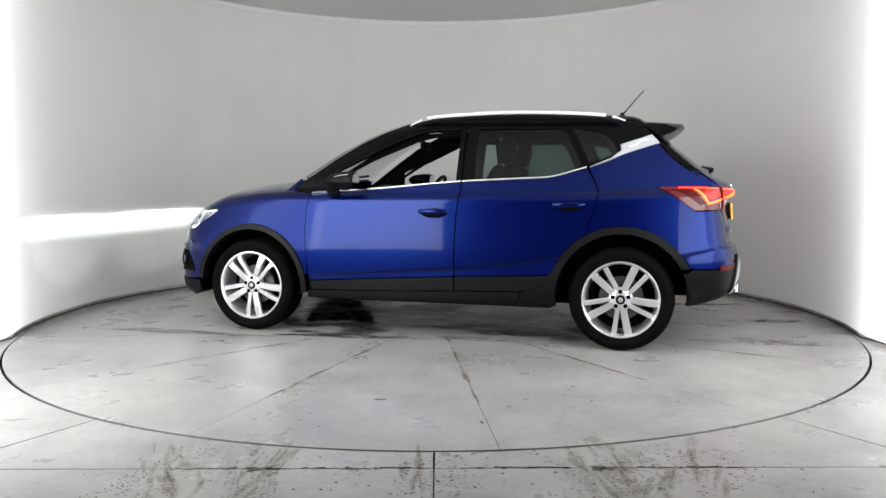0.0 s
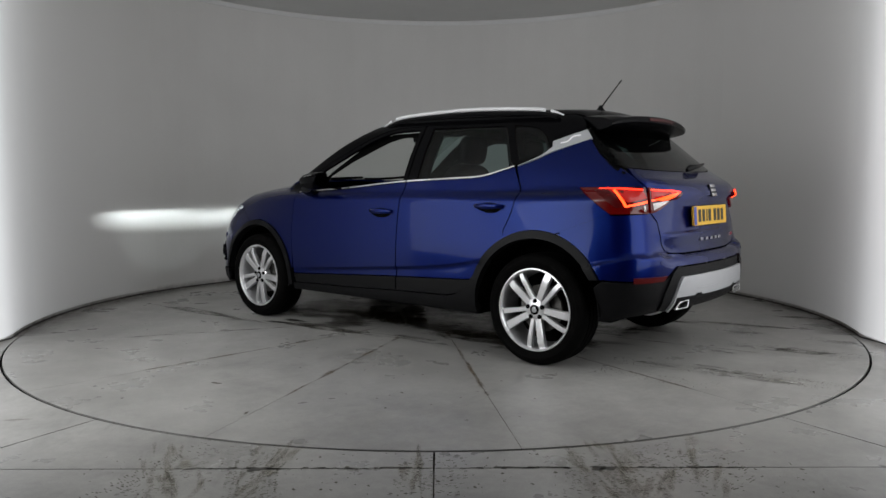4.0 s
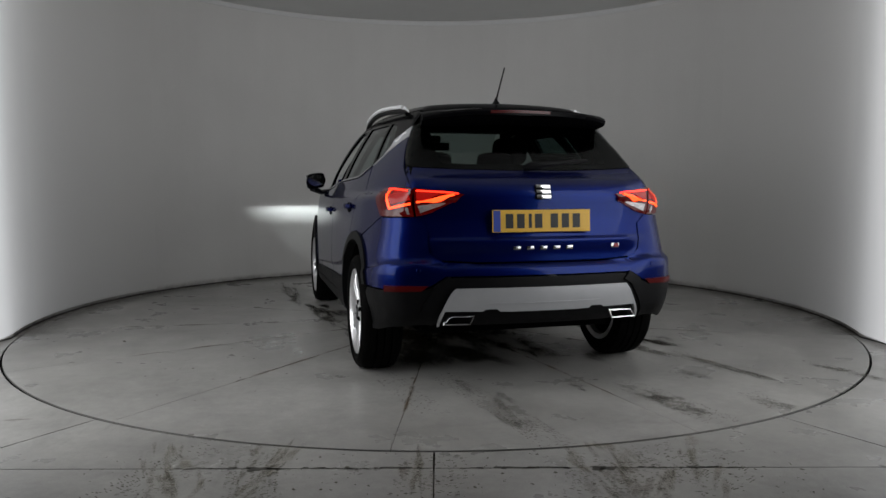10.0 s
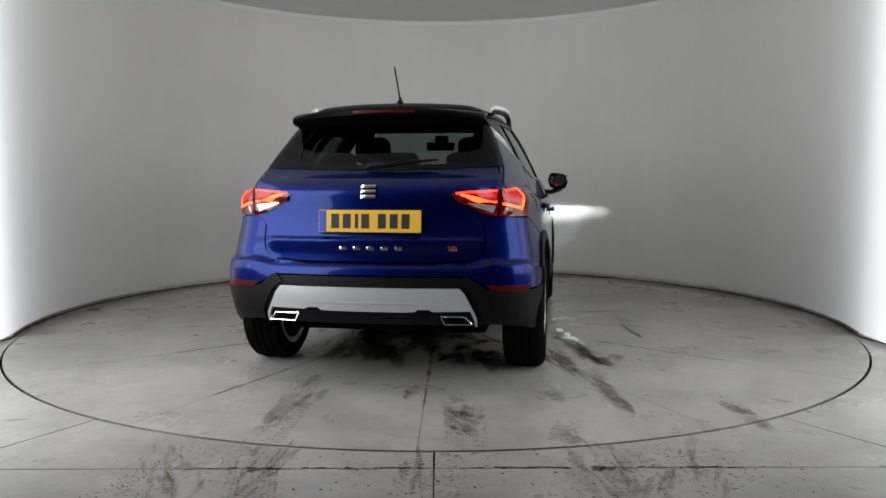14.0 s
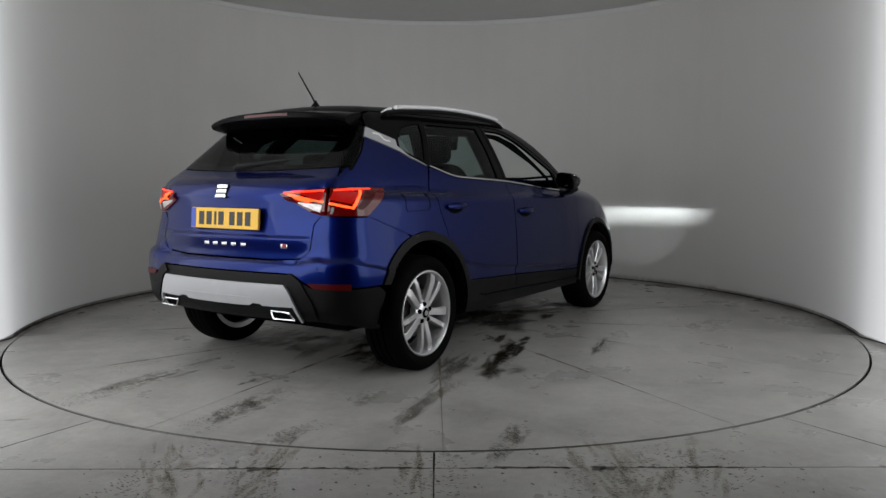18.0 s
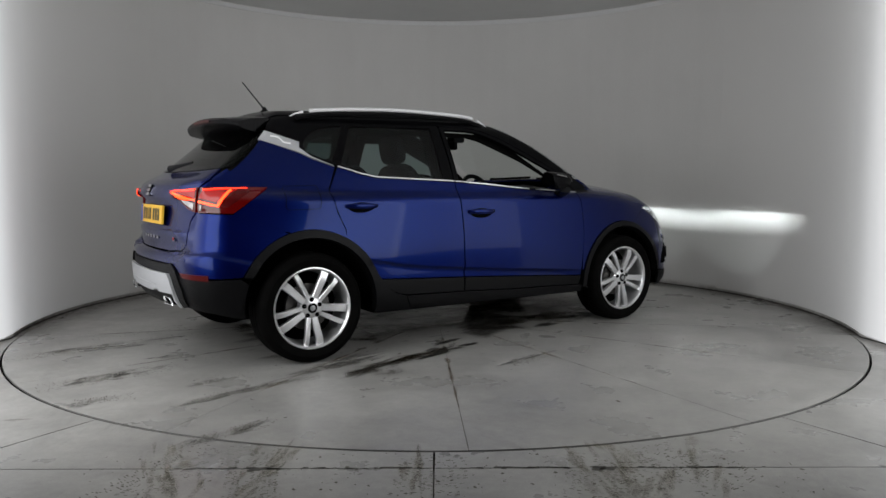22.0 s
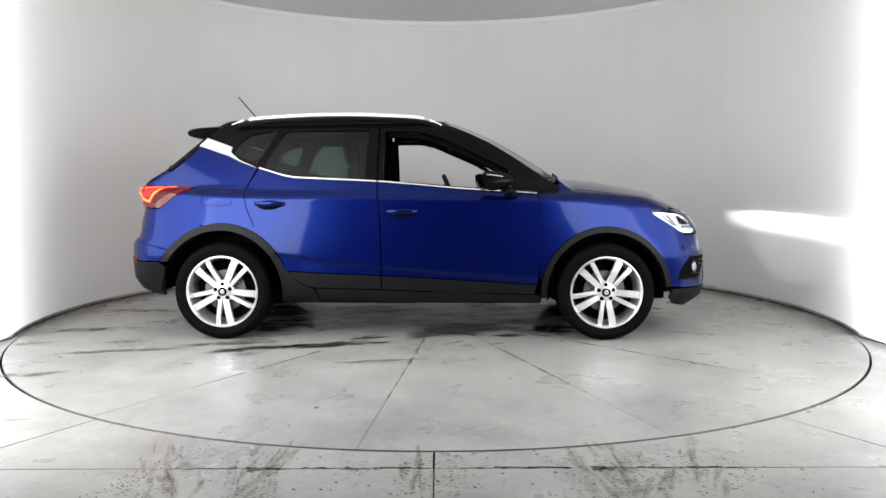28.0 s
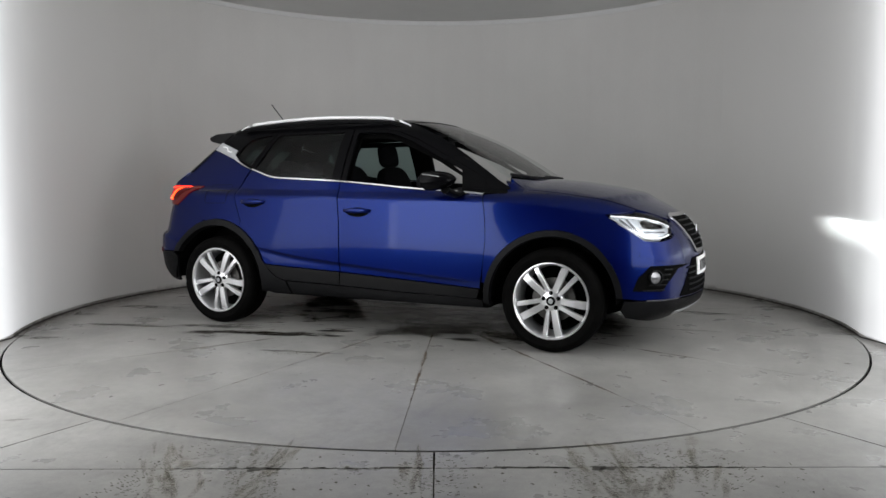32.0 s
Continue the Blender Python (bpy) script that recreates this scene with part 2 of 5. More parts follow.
def ribbon(bm, pts, z0, z1, thick):
    """An upright band along a line in plan, thick towards the line's right."""
    n = len(pts)
    out = []
    for i in range(n):
        a, c = Vector(pts[max(i - 1, 0)]), Vector(pts[min(i + 1, n - 1)])
        t = (c - a).normalized()
        out.append((pts[i][0] + t.y * thick, pts[i][1] - t.x * thick))
    for i in range(n - 1):
        quad = (pts[i], pts[i + 1], out[i + 1], out[i])
        v = [[bm.verts.new((x, y, z)) for x, y in quad] for z in (z0, z1)]
        bm.faces.new(v[0]), bm.faces.new(v[1][::-1])
        bm.faces.new((v[0][0], v[1][0], v[1][1], v[0][1])), bm.faces.new((v[0][3], v[0][2], v[1][2], v[1][3]))
    bmesh.ops.remove_doubles(bm, verts=bm.verts, dist=1e-5)
    bmesh.ops.recalc_face_normals(bm, faces=bm.faces)
    return bm


def curve_wall(r, a0=-17, a1=197, n=120):
    return [(r * math.cos(radians(a0 + (a1 - a0) * k / n)), WALL_Y + r * math.sin(radians(a0 + (a1 - a0) * k / n))) for k in range(n + 1)]


line = curve_wall(R_WALL)
line = [(4.3, -3.6), (2.97, -2.0), (2.97, -1.25)] + line + [(-2.97, -1.25), (-2.97, -2.0), (-4.3, -3.6)]
line = line[::-1]
wall = part("wall_curved", ribbon(bmesh.new(), line[::-1], 0, TOP, 0.12), WALL)
tagged(wall, "pale grey painted curved studio wall with scuffed base", "wall", kind="structure")
base = part("baseboard", ribbon(bmesh.new(), [(x * 0.9985, WALL_Y + (y - WALL_Y) * 0.9985) for x, y in line[::-1]], -0.002, 0.007, 0.006), GROUT)
tagged(base, "dirty dark joint along the foot of the wall", "joint", kind="structure")


def diffuser(name):
    """Wall colour with emission painted in by the fade attribute, as if washed by light."""
    m, n, l, b = nodes(name)
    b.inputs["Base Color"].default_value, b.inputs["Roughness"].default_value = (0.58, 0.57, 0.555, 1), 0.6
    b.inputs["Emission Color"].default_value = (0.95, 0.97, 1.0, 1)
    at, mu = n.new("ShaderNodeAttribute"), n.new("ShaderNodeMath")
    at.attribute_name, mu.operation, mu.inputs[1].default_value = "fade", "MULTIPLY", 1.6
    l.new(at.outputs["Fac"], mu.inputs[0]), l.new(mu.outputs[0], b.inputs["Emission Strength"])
    return m


# Added film on the wall ends: its fading emission stands in for side light.
WALL_GLOW = diffuser("painted wall glow")
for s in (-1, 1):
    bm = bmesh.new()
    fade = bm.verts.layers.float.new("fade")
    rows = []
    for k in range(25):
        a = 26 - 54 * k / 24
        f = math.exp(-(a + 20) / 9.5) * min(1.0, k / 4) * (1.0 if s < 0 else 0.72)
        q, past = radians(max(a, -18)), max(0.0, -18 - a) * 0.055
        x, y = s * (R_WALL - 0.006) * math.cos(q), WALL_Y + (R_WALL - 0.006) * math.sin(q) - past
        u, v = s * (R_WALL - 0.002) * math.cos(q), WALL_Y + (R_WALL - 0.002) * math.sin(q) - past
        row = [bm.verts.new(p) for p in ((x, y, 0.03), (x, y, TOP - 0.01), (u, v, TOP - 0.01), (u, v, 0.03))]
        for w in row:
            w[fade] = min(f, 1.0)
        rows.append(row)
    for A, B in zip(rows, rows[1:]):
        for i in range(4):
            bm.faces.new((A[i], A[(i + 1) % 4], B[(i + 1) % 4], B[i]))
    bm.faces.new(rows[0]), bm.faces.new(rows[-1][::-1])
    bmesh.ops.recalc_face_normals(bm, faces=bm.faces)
    tagged(part("wall_end_glow", bm, WALL_GLOW), "added glowing film standing in for light on the end of the curved wall", "light panel", group="light panels", kind="structure")
trim = part("trim", ribbon(bmesh.new(), curve_wall(R_WALL - 0.012, 20, 160), TOP - 0.050, TOP - 0.010, 0.035), mat("pale trunking plastic", (0.62, 0.62, 0.62), 0.5, grain=0.03, scale=20))
tagged(trim, "white cable trunking under the ceiling edge", "trim", kind="structure")
bm = prism(bmesh.new(), [(-5, -8), (5, -8), (5, 3.4), (-5, 3.4)], TOP, TOP + 0.1)
ceiling = tagged(part("ceiling", bm, CEIL, smooth=False), "plain grey painted studio ceiling", "ceiling", kind="structure")
bm = ribbon(bmesh.new(), [(-4.3, -3.6), (-4.3, -7.6), (4.3, -7.6), (4.3, -3.6)], 0, TOP, -0.1)
tagged(part("wall_back", bm, BACKWALL, smooth=False), "dark plain wall behind the filming place", "wall", kind="structure")

SPOT = mat("lit spot lens", (1, 1, 1), 0.4, emit=(1.0, 0.98, 0.95), power=260.0)
for sx in (-1, 1):
    stand = tagged(new("lamp_stand"), "slim black stand with one small lit spot lamp", "lamp stand", group="lamp stands")
    stand.matrix_world = pose(-0.9 + sx * 0.2, -6.25, 0)
    part("foot", lathe(bmesh.new(), [(0.001, 0.018), (0.13, 0.014), (0.14, 0.0), (0.001, 0.0)], 32, pose(0, 0, 0, 90, 0, 0)), DARK, stand)
    part("pole", lathe(bmesh.new(), [(0.012, 0.01), (0.012, 1.25), (0.001, 1.255)], 16, pose(0, 0, 0, 90, 0, 0)), DARK, stand)
    part("lamp_head", lathe(bmesh.new(), [(0.001, -0.05), (0.03, -0.05), (0.034, 0.03), (0.016, 0.034), (0.014, 0.024)], 24, pose(0, 0, 1.25)), DARK, stand)
    part("lamp_lens", lathe(bmesh.new(), [(0.0005, 0.03), (0.013, 0.028)], 24, pose(0, 0, 1.25)), SPOT, stand, "lit white lens")

bm = prism(bmesh.new(), [(-5, -8), (5, -8), (5, 3.4), (-5, 3.4)], -0.2, -0.03)
ground = tagged(part("ground", bm, GROUT, smooth=False), "dirty screed under the floor slabs", "floor", kind="structure")
floor = tagged(new("floor"), "scuffed grey concrete floor slabs round the turntable", "floor", kind="structure")


def ring_arc(r, a0, a1, n=40):
    return [(r * math.cos(radians(a0 + (a1 - a0) * k / n)), r * math.sin(radians(a0 + (a1 - a0) * k / n))) for k in range(n + 1)]


# Slabs: round the ring out to the cross joint in front and the walls behind, and two beyond the joint.
J, YJ = 0.0026, -3.135


def outward(a):
    c, q = math.cos(radians(a)), math.sin(radians(a))
    k = min(4.4 / max(abs(c), 1e-6), (3.3 if q > 0 else -(YJ + J)) / max(abs(q), 1e-6))
    return c * k, q * k


for a0, a1 in ((239.1, 269.66), (269.81, 301.5), (301.65, 598.95)):
    bm = bmesh.new()
    n = max(12, int((a1 - a0) / 2))
    rows = []
    for k in range(n + 1):
        a = a0 + (a1 - a0) * k / n
        ro = R_TABLE + 0.0035 + 0.016 * max(0.0, min(1.0, (-math.sin(radians(a)) - 0.1) / 0.6))
        c, q = ro * math.cos(radians(a)), ro * math.sin(radians(a))
        x, y = outward(a)
        rows.append([bm.verts.new(v) for v in ((c, q, -0.04), (c, q, 0), (x, y, 0), (x, y, -0.04))])
    for A, B in zip(rows, rows[1:]):
        for i in range(3):
            bm.faces.new((A[i], A[i + 1], B[i + 1], B[i]))
    bm.faces.new(rows[0]), bm.faces.new(rows[-1][::-1])
    bmesh.ops.recalc_face_normals(bm, faces=bm.faces)
    part("slab", bm, SLAB, floor, smooth=False)
for x0, x1 in ((-4.4, -J - 0.014), (J - 0.014, 4.4)):
    part("slab", box(bmesh.new(), x0, x1, -7.9, YJ - J, -0.04, 0), SLAB, floor, smooth=False)

turntable = tagged(new("turntable"), "round grey concrete turntable with rust-brown radial joints", "turntable")
N_WEDGE, FIRST = 14, 85.0
for k in range(N_WEDGE):
    a0, a1 = FIRST + k * 360 / N_WEDGE, FIRST + (k + 1) * 360 / N_WEDGE
    q = lambda r: math.degrees(0.0015 / r)
    pts = ring_arc(R_TABLE, a0 + q(R_TABLE), a1 - q(R_TABLE), 16) + ring_arc(0.28, a1 - q(0.28), a0 + q(0.28), 6)
    bm = prism(bmesh.new(), pts, -0.028, 0)
    bmesh.ops.triangulate(bm, faces=bm.faces)
    part("floor_panel", bm, TABLE, turntable, smooth=False)
part("hub_plate", prism(bmesh.new(), ring_arc(0.272, 0, 360, 48)[:-1], -0.028, 0.001), TABLE, turntable, smooth=False)
part("joint_bed", prism(bmesh.new(), ring_arc(R_TABLE - 0.002, 0, 360, 96)[:-1], -0.0295, -0.003), mat("rusty joint filler", (0.115, 0.095, 0.07), 0.9, grain=0.5, scale=20), turntable, smooth=False)
part("ring_gap", ribbon(bmesh.new(), ring_arc(R_TABLE + 0.003, 184, 356, 100), -0.029, -0.006, 0.019), DARK, floor)


# ---- dirt on the floor ----
GRIME = grime("tyre dirt", (0.048, 0.042, 0.032), 0.82, 1.3, 24)
WET = grime("old oil stain", (0.155, 0.15, 0.136), 0.75, 1.3, 10, 0.7)
DUST = grime("yellowish dirt streaks", (0.19, 0.165, 0.10), 0.75, 1.25, 16, 0.5)
OIL_SHADE = grime("fresh oil with car shade", (0.030, 0.024, 0.014), 0.72, 1.2, 9, 0.8, 0.10)
DAMP_SHADE = grime("damp film with car shade", (0.05, 0.046, 0.04), 0.55, 1.05, 4, 0.85, 0.25)
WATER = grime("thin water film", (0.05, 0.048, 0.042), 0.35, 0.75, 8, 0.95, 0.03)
RUST = grime("rust bloom", (0.11, 0.07, 0.032), 0.72, 1.15, 16)
CHIP = mat("chipped concrete", (0.06, 0.057, 0.05), 0.9, grain=0.3, scale=90)
PRINT = mat("tyre print dust", (0.085, 0.077, 0.06), 0.9, grain=0.4, scale=40)
rng = random.Random(7)


def blot(bm, x, y, a, b, turn, z=0.0012, n=22):
    """An uneven flat stain, full in its middle and gone at its rim."""
    fade = bm.verts.layers.float.get("fade") or bm.verts.layers.float.new("fade")
    ph = [rng.uniform(0, 6.28) for _ in range(4)]
    c, d = math.cos(turn), math.sin(turn)
    mid = bm.verts.new((x, y, z))
    mid[fade] = 1
    rings = []
    for part_r, f in ((0.5, 0.9), (1.0, 0.0)):
        ring = []
        for k in range(n):
            q = 2 * math.pi * k / n
            r = part_r * (1 + 0.22 * math.sin(2 * q + ph[0]) + 0.16 * math.sin(3 * q + ph[1]) + 0.1 * math.sin(5 * q + ph[2]) + 0.08 * math.sin(7 * q + ph[3]))
            u, v = a * r * math.cos(q), b * r * math.sin(q)
            w = bm.verts.new((x + u * c - v * d, y + u * d + v * c, z))
            w[fade] = f
            ring.append(w)
        rings.append(ring)
    for k in range(n):
        e = (k + 1) % n
        bm.faces.new((mid, rings[0][k], rings[0][e]))
        bm.faces.new((rings[0][k], rings[1][k], rings[1][e], rings[0][e]))


def tread(bm, p0, p1, width, keep=0.75, z=0.0014):
    """Rows of tyre blocks printed along a line."""
    p0, p1 = Vector((*p0, 0)), Vector((*p1, 0))
    t = (p1 - p0).normalized()
    q = Vector((-t.y, t.x, 0))
    steps = int((p1 - p0).length / 0.012)
    for i in range(steps):
        fade = keep * (0.35 + 0.65 * math.sin(math.pi * (i + 0.5) / steps))
        for k in range(9):
            if rng.random() > fade * (0.45 if k in (3, 5) else 0.8):
                continue
            c = p0 + t * (0.012 * i + rng.uniform(-0.003, 0.003)) + q * width * (k / 8 - 0.5 + rng.uniform(-0.03, 0.03))
            s = 0.35 if k < 4 else -0.35
            d = (q + t * s).normalized()
            e = Vector((-d.y, d.x, 0))
            h, w = rng.uniform(0.003, 0.009), rng.uniform(0.0010, 0.0028)
            bm.faces.new([bm.verts.new(c + d * u * h + e * v * w + Vector((0, 0, z))) for u, v in ((-1, -1), (1, -0.7), (1, 1), (-1, 0.8))])


def specks(bm, n, x0, x1, y0, y1, size, z=0.0015):
    for _ in range(n):
        x, y, r = rng.uniform(x0, x1), rng.uniform(y0, y1), size * rng.uniform(0.3, 1) ** 2
        blot(bm, x, y, r, r * rng.uniform(0.3, 0.9), rng.uniform(0, 3), z, 7)


# grime along the foot of the wall
bm = bmesh.new()
fade = bm.verts.layers.float.new("fade")
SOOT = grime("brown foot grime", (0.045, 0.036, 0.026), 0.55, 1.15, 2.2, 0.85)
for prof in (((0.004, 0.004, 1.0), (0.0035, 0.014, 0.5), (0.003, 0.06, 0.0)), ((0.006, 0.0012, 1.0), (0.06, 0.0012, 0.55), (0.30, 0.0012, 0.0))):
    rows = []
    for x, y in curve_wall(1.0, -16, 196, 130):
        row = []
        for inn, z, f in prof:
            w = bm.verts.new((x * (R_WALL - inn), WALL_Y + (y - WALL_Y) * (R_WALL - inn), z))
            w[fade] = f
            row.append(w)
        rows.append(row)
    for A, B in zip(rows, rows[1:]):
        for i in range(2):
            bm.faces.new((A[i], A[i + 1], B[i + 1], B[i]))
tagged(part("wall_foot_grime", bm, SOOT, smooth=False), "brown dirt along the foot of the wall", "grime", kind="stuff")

# on the still floor in front
bm = bmesh.new()
for p0, p1, w, k in (((-0.86, -2.86), (-1.12, -3.45), 0.2, 0.7), ((-0.72, -2.9), (-0.62, -3.5), 0.17, 0.75), ((-0.06, -3.0), (-0.1, -3.5), 0.14, 0.45), ((0.06, -2.99), (0.04, -3.4), 0.1, 0.3), ((0.62, -2.97), (0.50, -3.5), 0.19, 0.6), ((0.74, -2.94), (0.68, -3.5), 0.17, 0.55), ((0.82, -2.9), (0.98, -3.4), 0.16, 0.5), ((0.96, -2.83), (1.12, -3.3), 0.15, 0.35)):
    tread(bm, p0, p1, w, k)
specks(bm, 320, -1.3, 1.35, -3.5, -2.98, 0.009)
tagged(part("tyre_marks", bm, PRINT, smooth=False), "dark broken tyre prints on the concrete", "tyre marks", kind="stuff")
bm = bmesh.new()
for x, y, tilt, spread, k in ((-0.95, -3.15, 1.95, 0.14, 16), (-0.68, -3.2, 1.45, 0.10, 14), (-0.08, -3.25, 1.65, 0.07, 8), (0.57, -3.22, 1.8, 0.09, 12), (0.72, -3.2, 1.65, 0.10, 14), (0.92, -3.12, 1.25, 0.11, 12)):
    for _ in range(k):
        u, v = rng.gauss(0, spread * 0.6), rng.uniform(-0.26, 0.3)
        blot(bm, x + u + v * math.cos(tilt), y + v * math.sin(tilt), rng.uniform(0.06, 0.16), rng.uniform(0.008, 0.026), tilt + rng.uniform(-0.1, 0.1), 0.0012, 14)
blot(bm, -1.88, -2.55, 0.06, 0.02, 0.1)
tagged(part("floor_stain", bm, DUST, smooth=False), "old oil stains on the concrete", "stain", kind="stuff")
bm = bmesh.new()
for k in range(70):
    x = rng.uniform(-1.0, 1.25)
    blot(bm, x, YJ + rng.uniform(-0.006, 0.006), rng.uniform(0.006, 0.03) * (2.2 if rng.random() < 0.12 else 1), rng.uniform(0.003, 0.009), rng.uniform(-0.2, 0.2), 0.0016, 9)
for x in (-0.67, 0.6, 0.63):
    blot(bm, x, YJ - 0.01, 0.03, 0.018, 0.4, 0.0017, 11)
tagged(part("joint_chips", bm, CHIP, smooth=False), "chipped dark edges along the floor joint", "chips", kind="stuff")

# on the turntable, in its own axes
def streaks(bm, x, y, length, width, tilt, k, z=0.0012):
    """A smear built of many narrow lapping strokes."""
    for _ in range(k):
        u, v = rng.uniform(-0.5, 0.5) * length, rng.gauss(0, 0.3) * width
        e = length * rng.uniform(0.08, 0.3)
        blot(bm, x + u * math.cos(tilt) - v * math.sin(tilt), y + u * math.sin(tilt) + v * math.cos(tilt), e, rng.uniform(0.12, 0.4) * width, tilt + rng.uniform(-0.15, 0.15), z, 16)
        z += 0.00002


bm = bmesh.new()
for x, y, a, b, r in ((-2.08, -0.22, 0.08, 0.05, 0.2), (-2.2, -0.46, 0.06, 0.05, 0.4), (-2.06, -0.93, 0.11, 0.07, 0.1), (-2.7, -1.02, 0.06, 0.05, 0.3), (-2.62, -0.98, 0.10, 0.04, 0.2), (0.3, -0.2, 0.5, 0.2, 0.4), (-0.4, 0.1, 0.45, 0.2, 1.1), (0.9, -0.6, 0.3, 0.12, 0.2), (1.1, 0.4, 0.4, 0.12, 0.6)):
    blot(bm, x, y, a, b, r)
for x, y, e, w, tilt, k in ((-1.7, -1.08, 1.2, 0.12, 0.3, 22), (-1.0, -1.08, 0.7, 0.12, 0.3, 16), (-2.5, -0.52, 0.4, 0.14, 0.27, 14), (-2.2, -1.8, 0.4, 0.10, 0.3, 10), (-2.3, 0.28, 1.2, 0.14, 0.05, 6), (1.5, 1.03, 1.2, 0.10, 0.05, 18), (0.5, 0.88, 0.9, 0.12, 0.15, 16), (-0.4, 0.72, 0.6, 0.10, 0.1, 10), (-0.9, 0.4, 1.0, 0.2, 0.1, 18), (-0.3, -1.44, 0.45, 0.06, 0.25, 8)):
    streaks(bm, x, y, e, w, tilt, k)
part("oil_stain", bm, WET, turntable, smooth=False)["kind"] = "stuff"
bm = bmesh.new()
for x, y, e, w, tilt, k in ((-1.05, -1.12, 0.55, 0.14, 0.25, 18), (-0.55, -0.9, 0.5, 0.12, 0.7, 14), (-0.3, -1.44, 0.34, 0.05, 0.25, 4), (0.4, 0.86, 0.9, 0.08, 0.15, 14), (-2.12, -0.2, 0.2, 0.05, 0.2, 4), (-2.55, -0.52, 0.3, 0.10, 0.27, 3)):
    streaks(bm, x, y, e, w, tilt, k, 0.0019)
part("grease_smear", bm, GRIME, turntable, smooth=False)["kind"] = "stuff"
# Oil streaks, spread wider under the car so their dark colour deepens its shadow.
bm = bmesh.new()
for x, y, e, w, tilt, k in ((-0.95, 0.3, 1.0, 0.35, 0.1, 16), (-0.9, -0.3, 1.0, 0.4, 0.3, 16), (0.1, 0.1, 1.4, 0.5, 0.2, 20), (-0.85, -1.05, 0.5, 0.12, 0.35, 8), (1.0, 0.2, 0.8, 0.4, 0.1, 12), (0.8, -0.4, 0.8, 0.3, 0.1, 10)):
    streaks(bm, x, y, e, w, tilt, k, 0.0026)
part("wet_oil_shade", bm, OIL_SHADE, turntable, smooth=False)["kind"] = "stuff"
# Damp grime across the car's footprint, also painting in the shade beneath it.
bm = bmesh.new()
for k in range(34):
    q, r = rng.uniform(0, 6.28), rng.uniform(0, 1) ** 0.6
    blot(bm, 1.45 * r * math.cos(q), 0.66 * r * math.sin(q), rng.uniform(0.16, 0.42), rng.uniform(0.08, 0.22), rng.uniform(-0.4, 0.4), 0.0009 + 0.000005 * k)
part("damp_shade", bm, DAMP_SHADE, turntable, smooth=False)["kind"] = "stuff"
bm = bmesh.new()
for k, (x, y, a, b) in enumerate(((-0.66, -1.04, 0.13, 0.05), (-0.38, -0.95, 0.10, 0.04), (-0.52, -1.0, 0.09, 0.03), (-0.8, -1.1, 0.08, 0.03), (-0.45, -0.8, 0.14, 0.04), (0.5, -0.7, 0.16, 0.05), (0.9, -0.55, 0.12, 0.04), (0.75, 0.8, 0.14, 0.04))):
    blot(bm, x, y, a, b, 0.25, 0.0040 + 0.00002 * k, 18)
part("puddle", bm, WATER, turntable, smooth=False)["kind"] = "stuff"
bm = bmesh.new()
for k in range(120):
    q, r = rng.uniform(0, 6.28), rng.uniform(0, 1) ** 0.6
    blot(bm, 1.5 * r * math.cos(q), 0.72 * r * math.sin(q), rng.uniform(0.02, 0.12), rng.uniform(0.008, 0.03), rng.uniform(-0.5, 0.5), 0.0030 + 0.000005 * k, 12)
part("oil_spatter", bm, OIL_SHADE, turntable, smooth=False)["kind"] = "stuff"
bm = bmesh.new()
for p0, p1, w, k in (((-2.94, 0.24), (-2.3, 0.30), 0.15, 0.9), ((-2.5, 0.28), (-1.74, 0.42), 0.14, 0.6), ((-2.1, -0.47), (-2.86, -0.60), 0.17, 0.8), ((-1.5, -1.17), (-2.16, -1.2), 0.07, 0.5), ((-2.0, -1.75), (-2.34, -1.83), 0.1, 0.6), ((-1.78, -0.92), (-2.16, -0.9), 0.14, 0.4), ((-0.48, -1.54), (-0.1, -1.43), 0.08, 0.7), ((-1.3, -1.2), (-0.8, -1.06), 0.1, 0.6), ((-2.45, -1.0), (-2.75, -0.96), 0.1, 0.5), ((-2.4, 0.62), (-1.6, 0.72), 0.14, 0.3)):
    tread(bm, p0, p1, w, k)
specks(bm, 220, -2.05, 2.05, -2.05, 2.05, 0.011)
for a in (0, 1, 2, 3, 4, 5):
    r, q = rng.uniform(0.8, 2.8), rng.uniform(0, 6.28)
    blot(bm, r * math.cos(q), r * math.sin(q), 0.02, 0.008, q, 0.0016, 9)
blot(bm, -0.345, 2.235, 0.03, 0.012, 0.3, 0.0018, 11)
blot(bm, 2.81, -0.43, 0.02, 0.012, 0.3, 0.0018, 11)
part("tyre_print", bm, PRINT, turntable, smooth=False)["kind"] = "stuff"
bm = bmesh.new()
for k in range(N_WEDGE):
    a = radians(FIRST + k * 360 / N_WEDGE)
    r = rng.uniform(0.5, 0.9)
    while r < 2.3:
        e = rng.uniform(0.04, 0.2)
        blot(bm, r * math.cos(a), r * math.sin(a), e, rng.uniform(0.006, 0.02), a, 0.0016, 12)
        r += e + rng.uniform(0.02, 0.2)
part("rust_bloom", bm, RUST, turntable, smooth=False)["kind"] = "stuff"

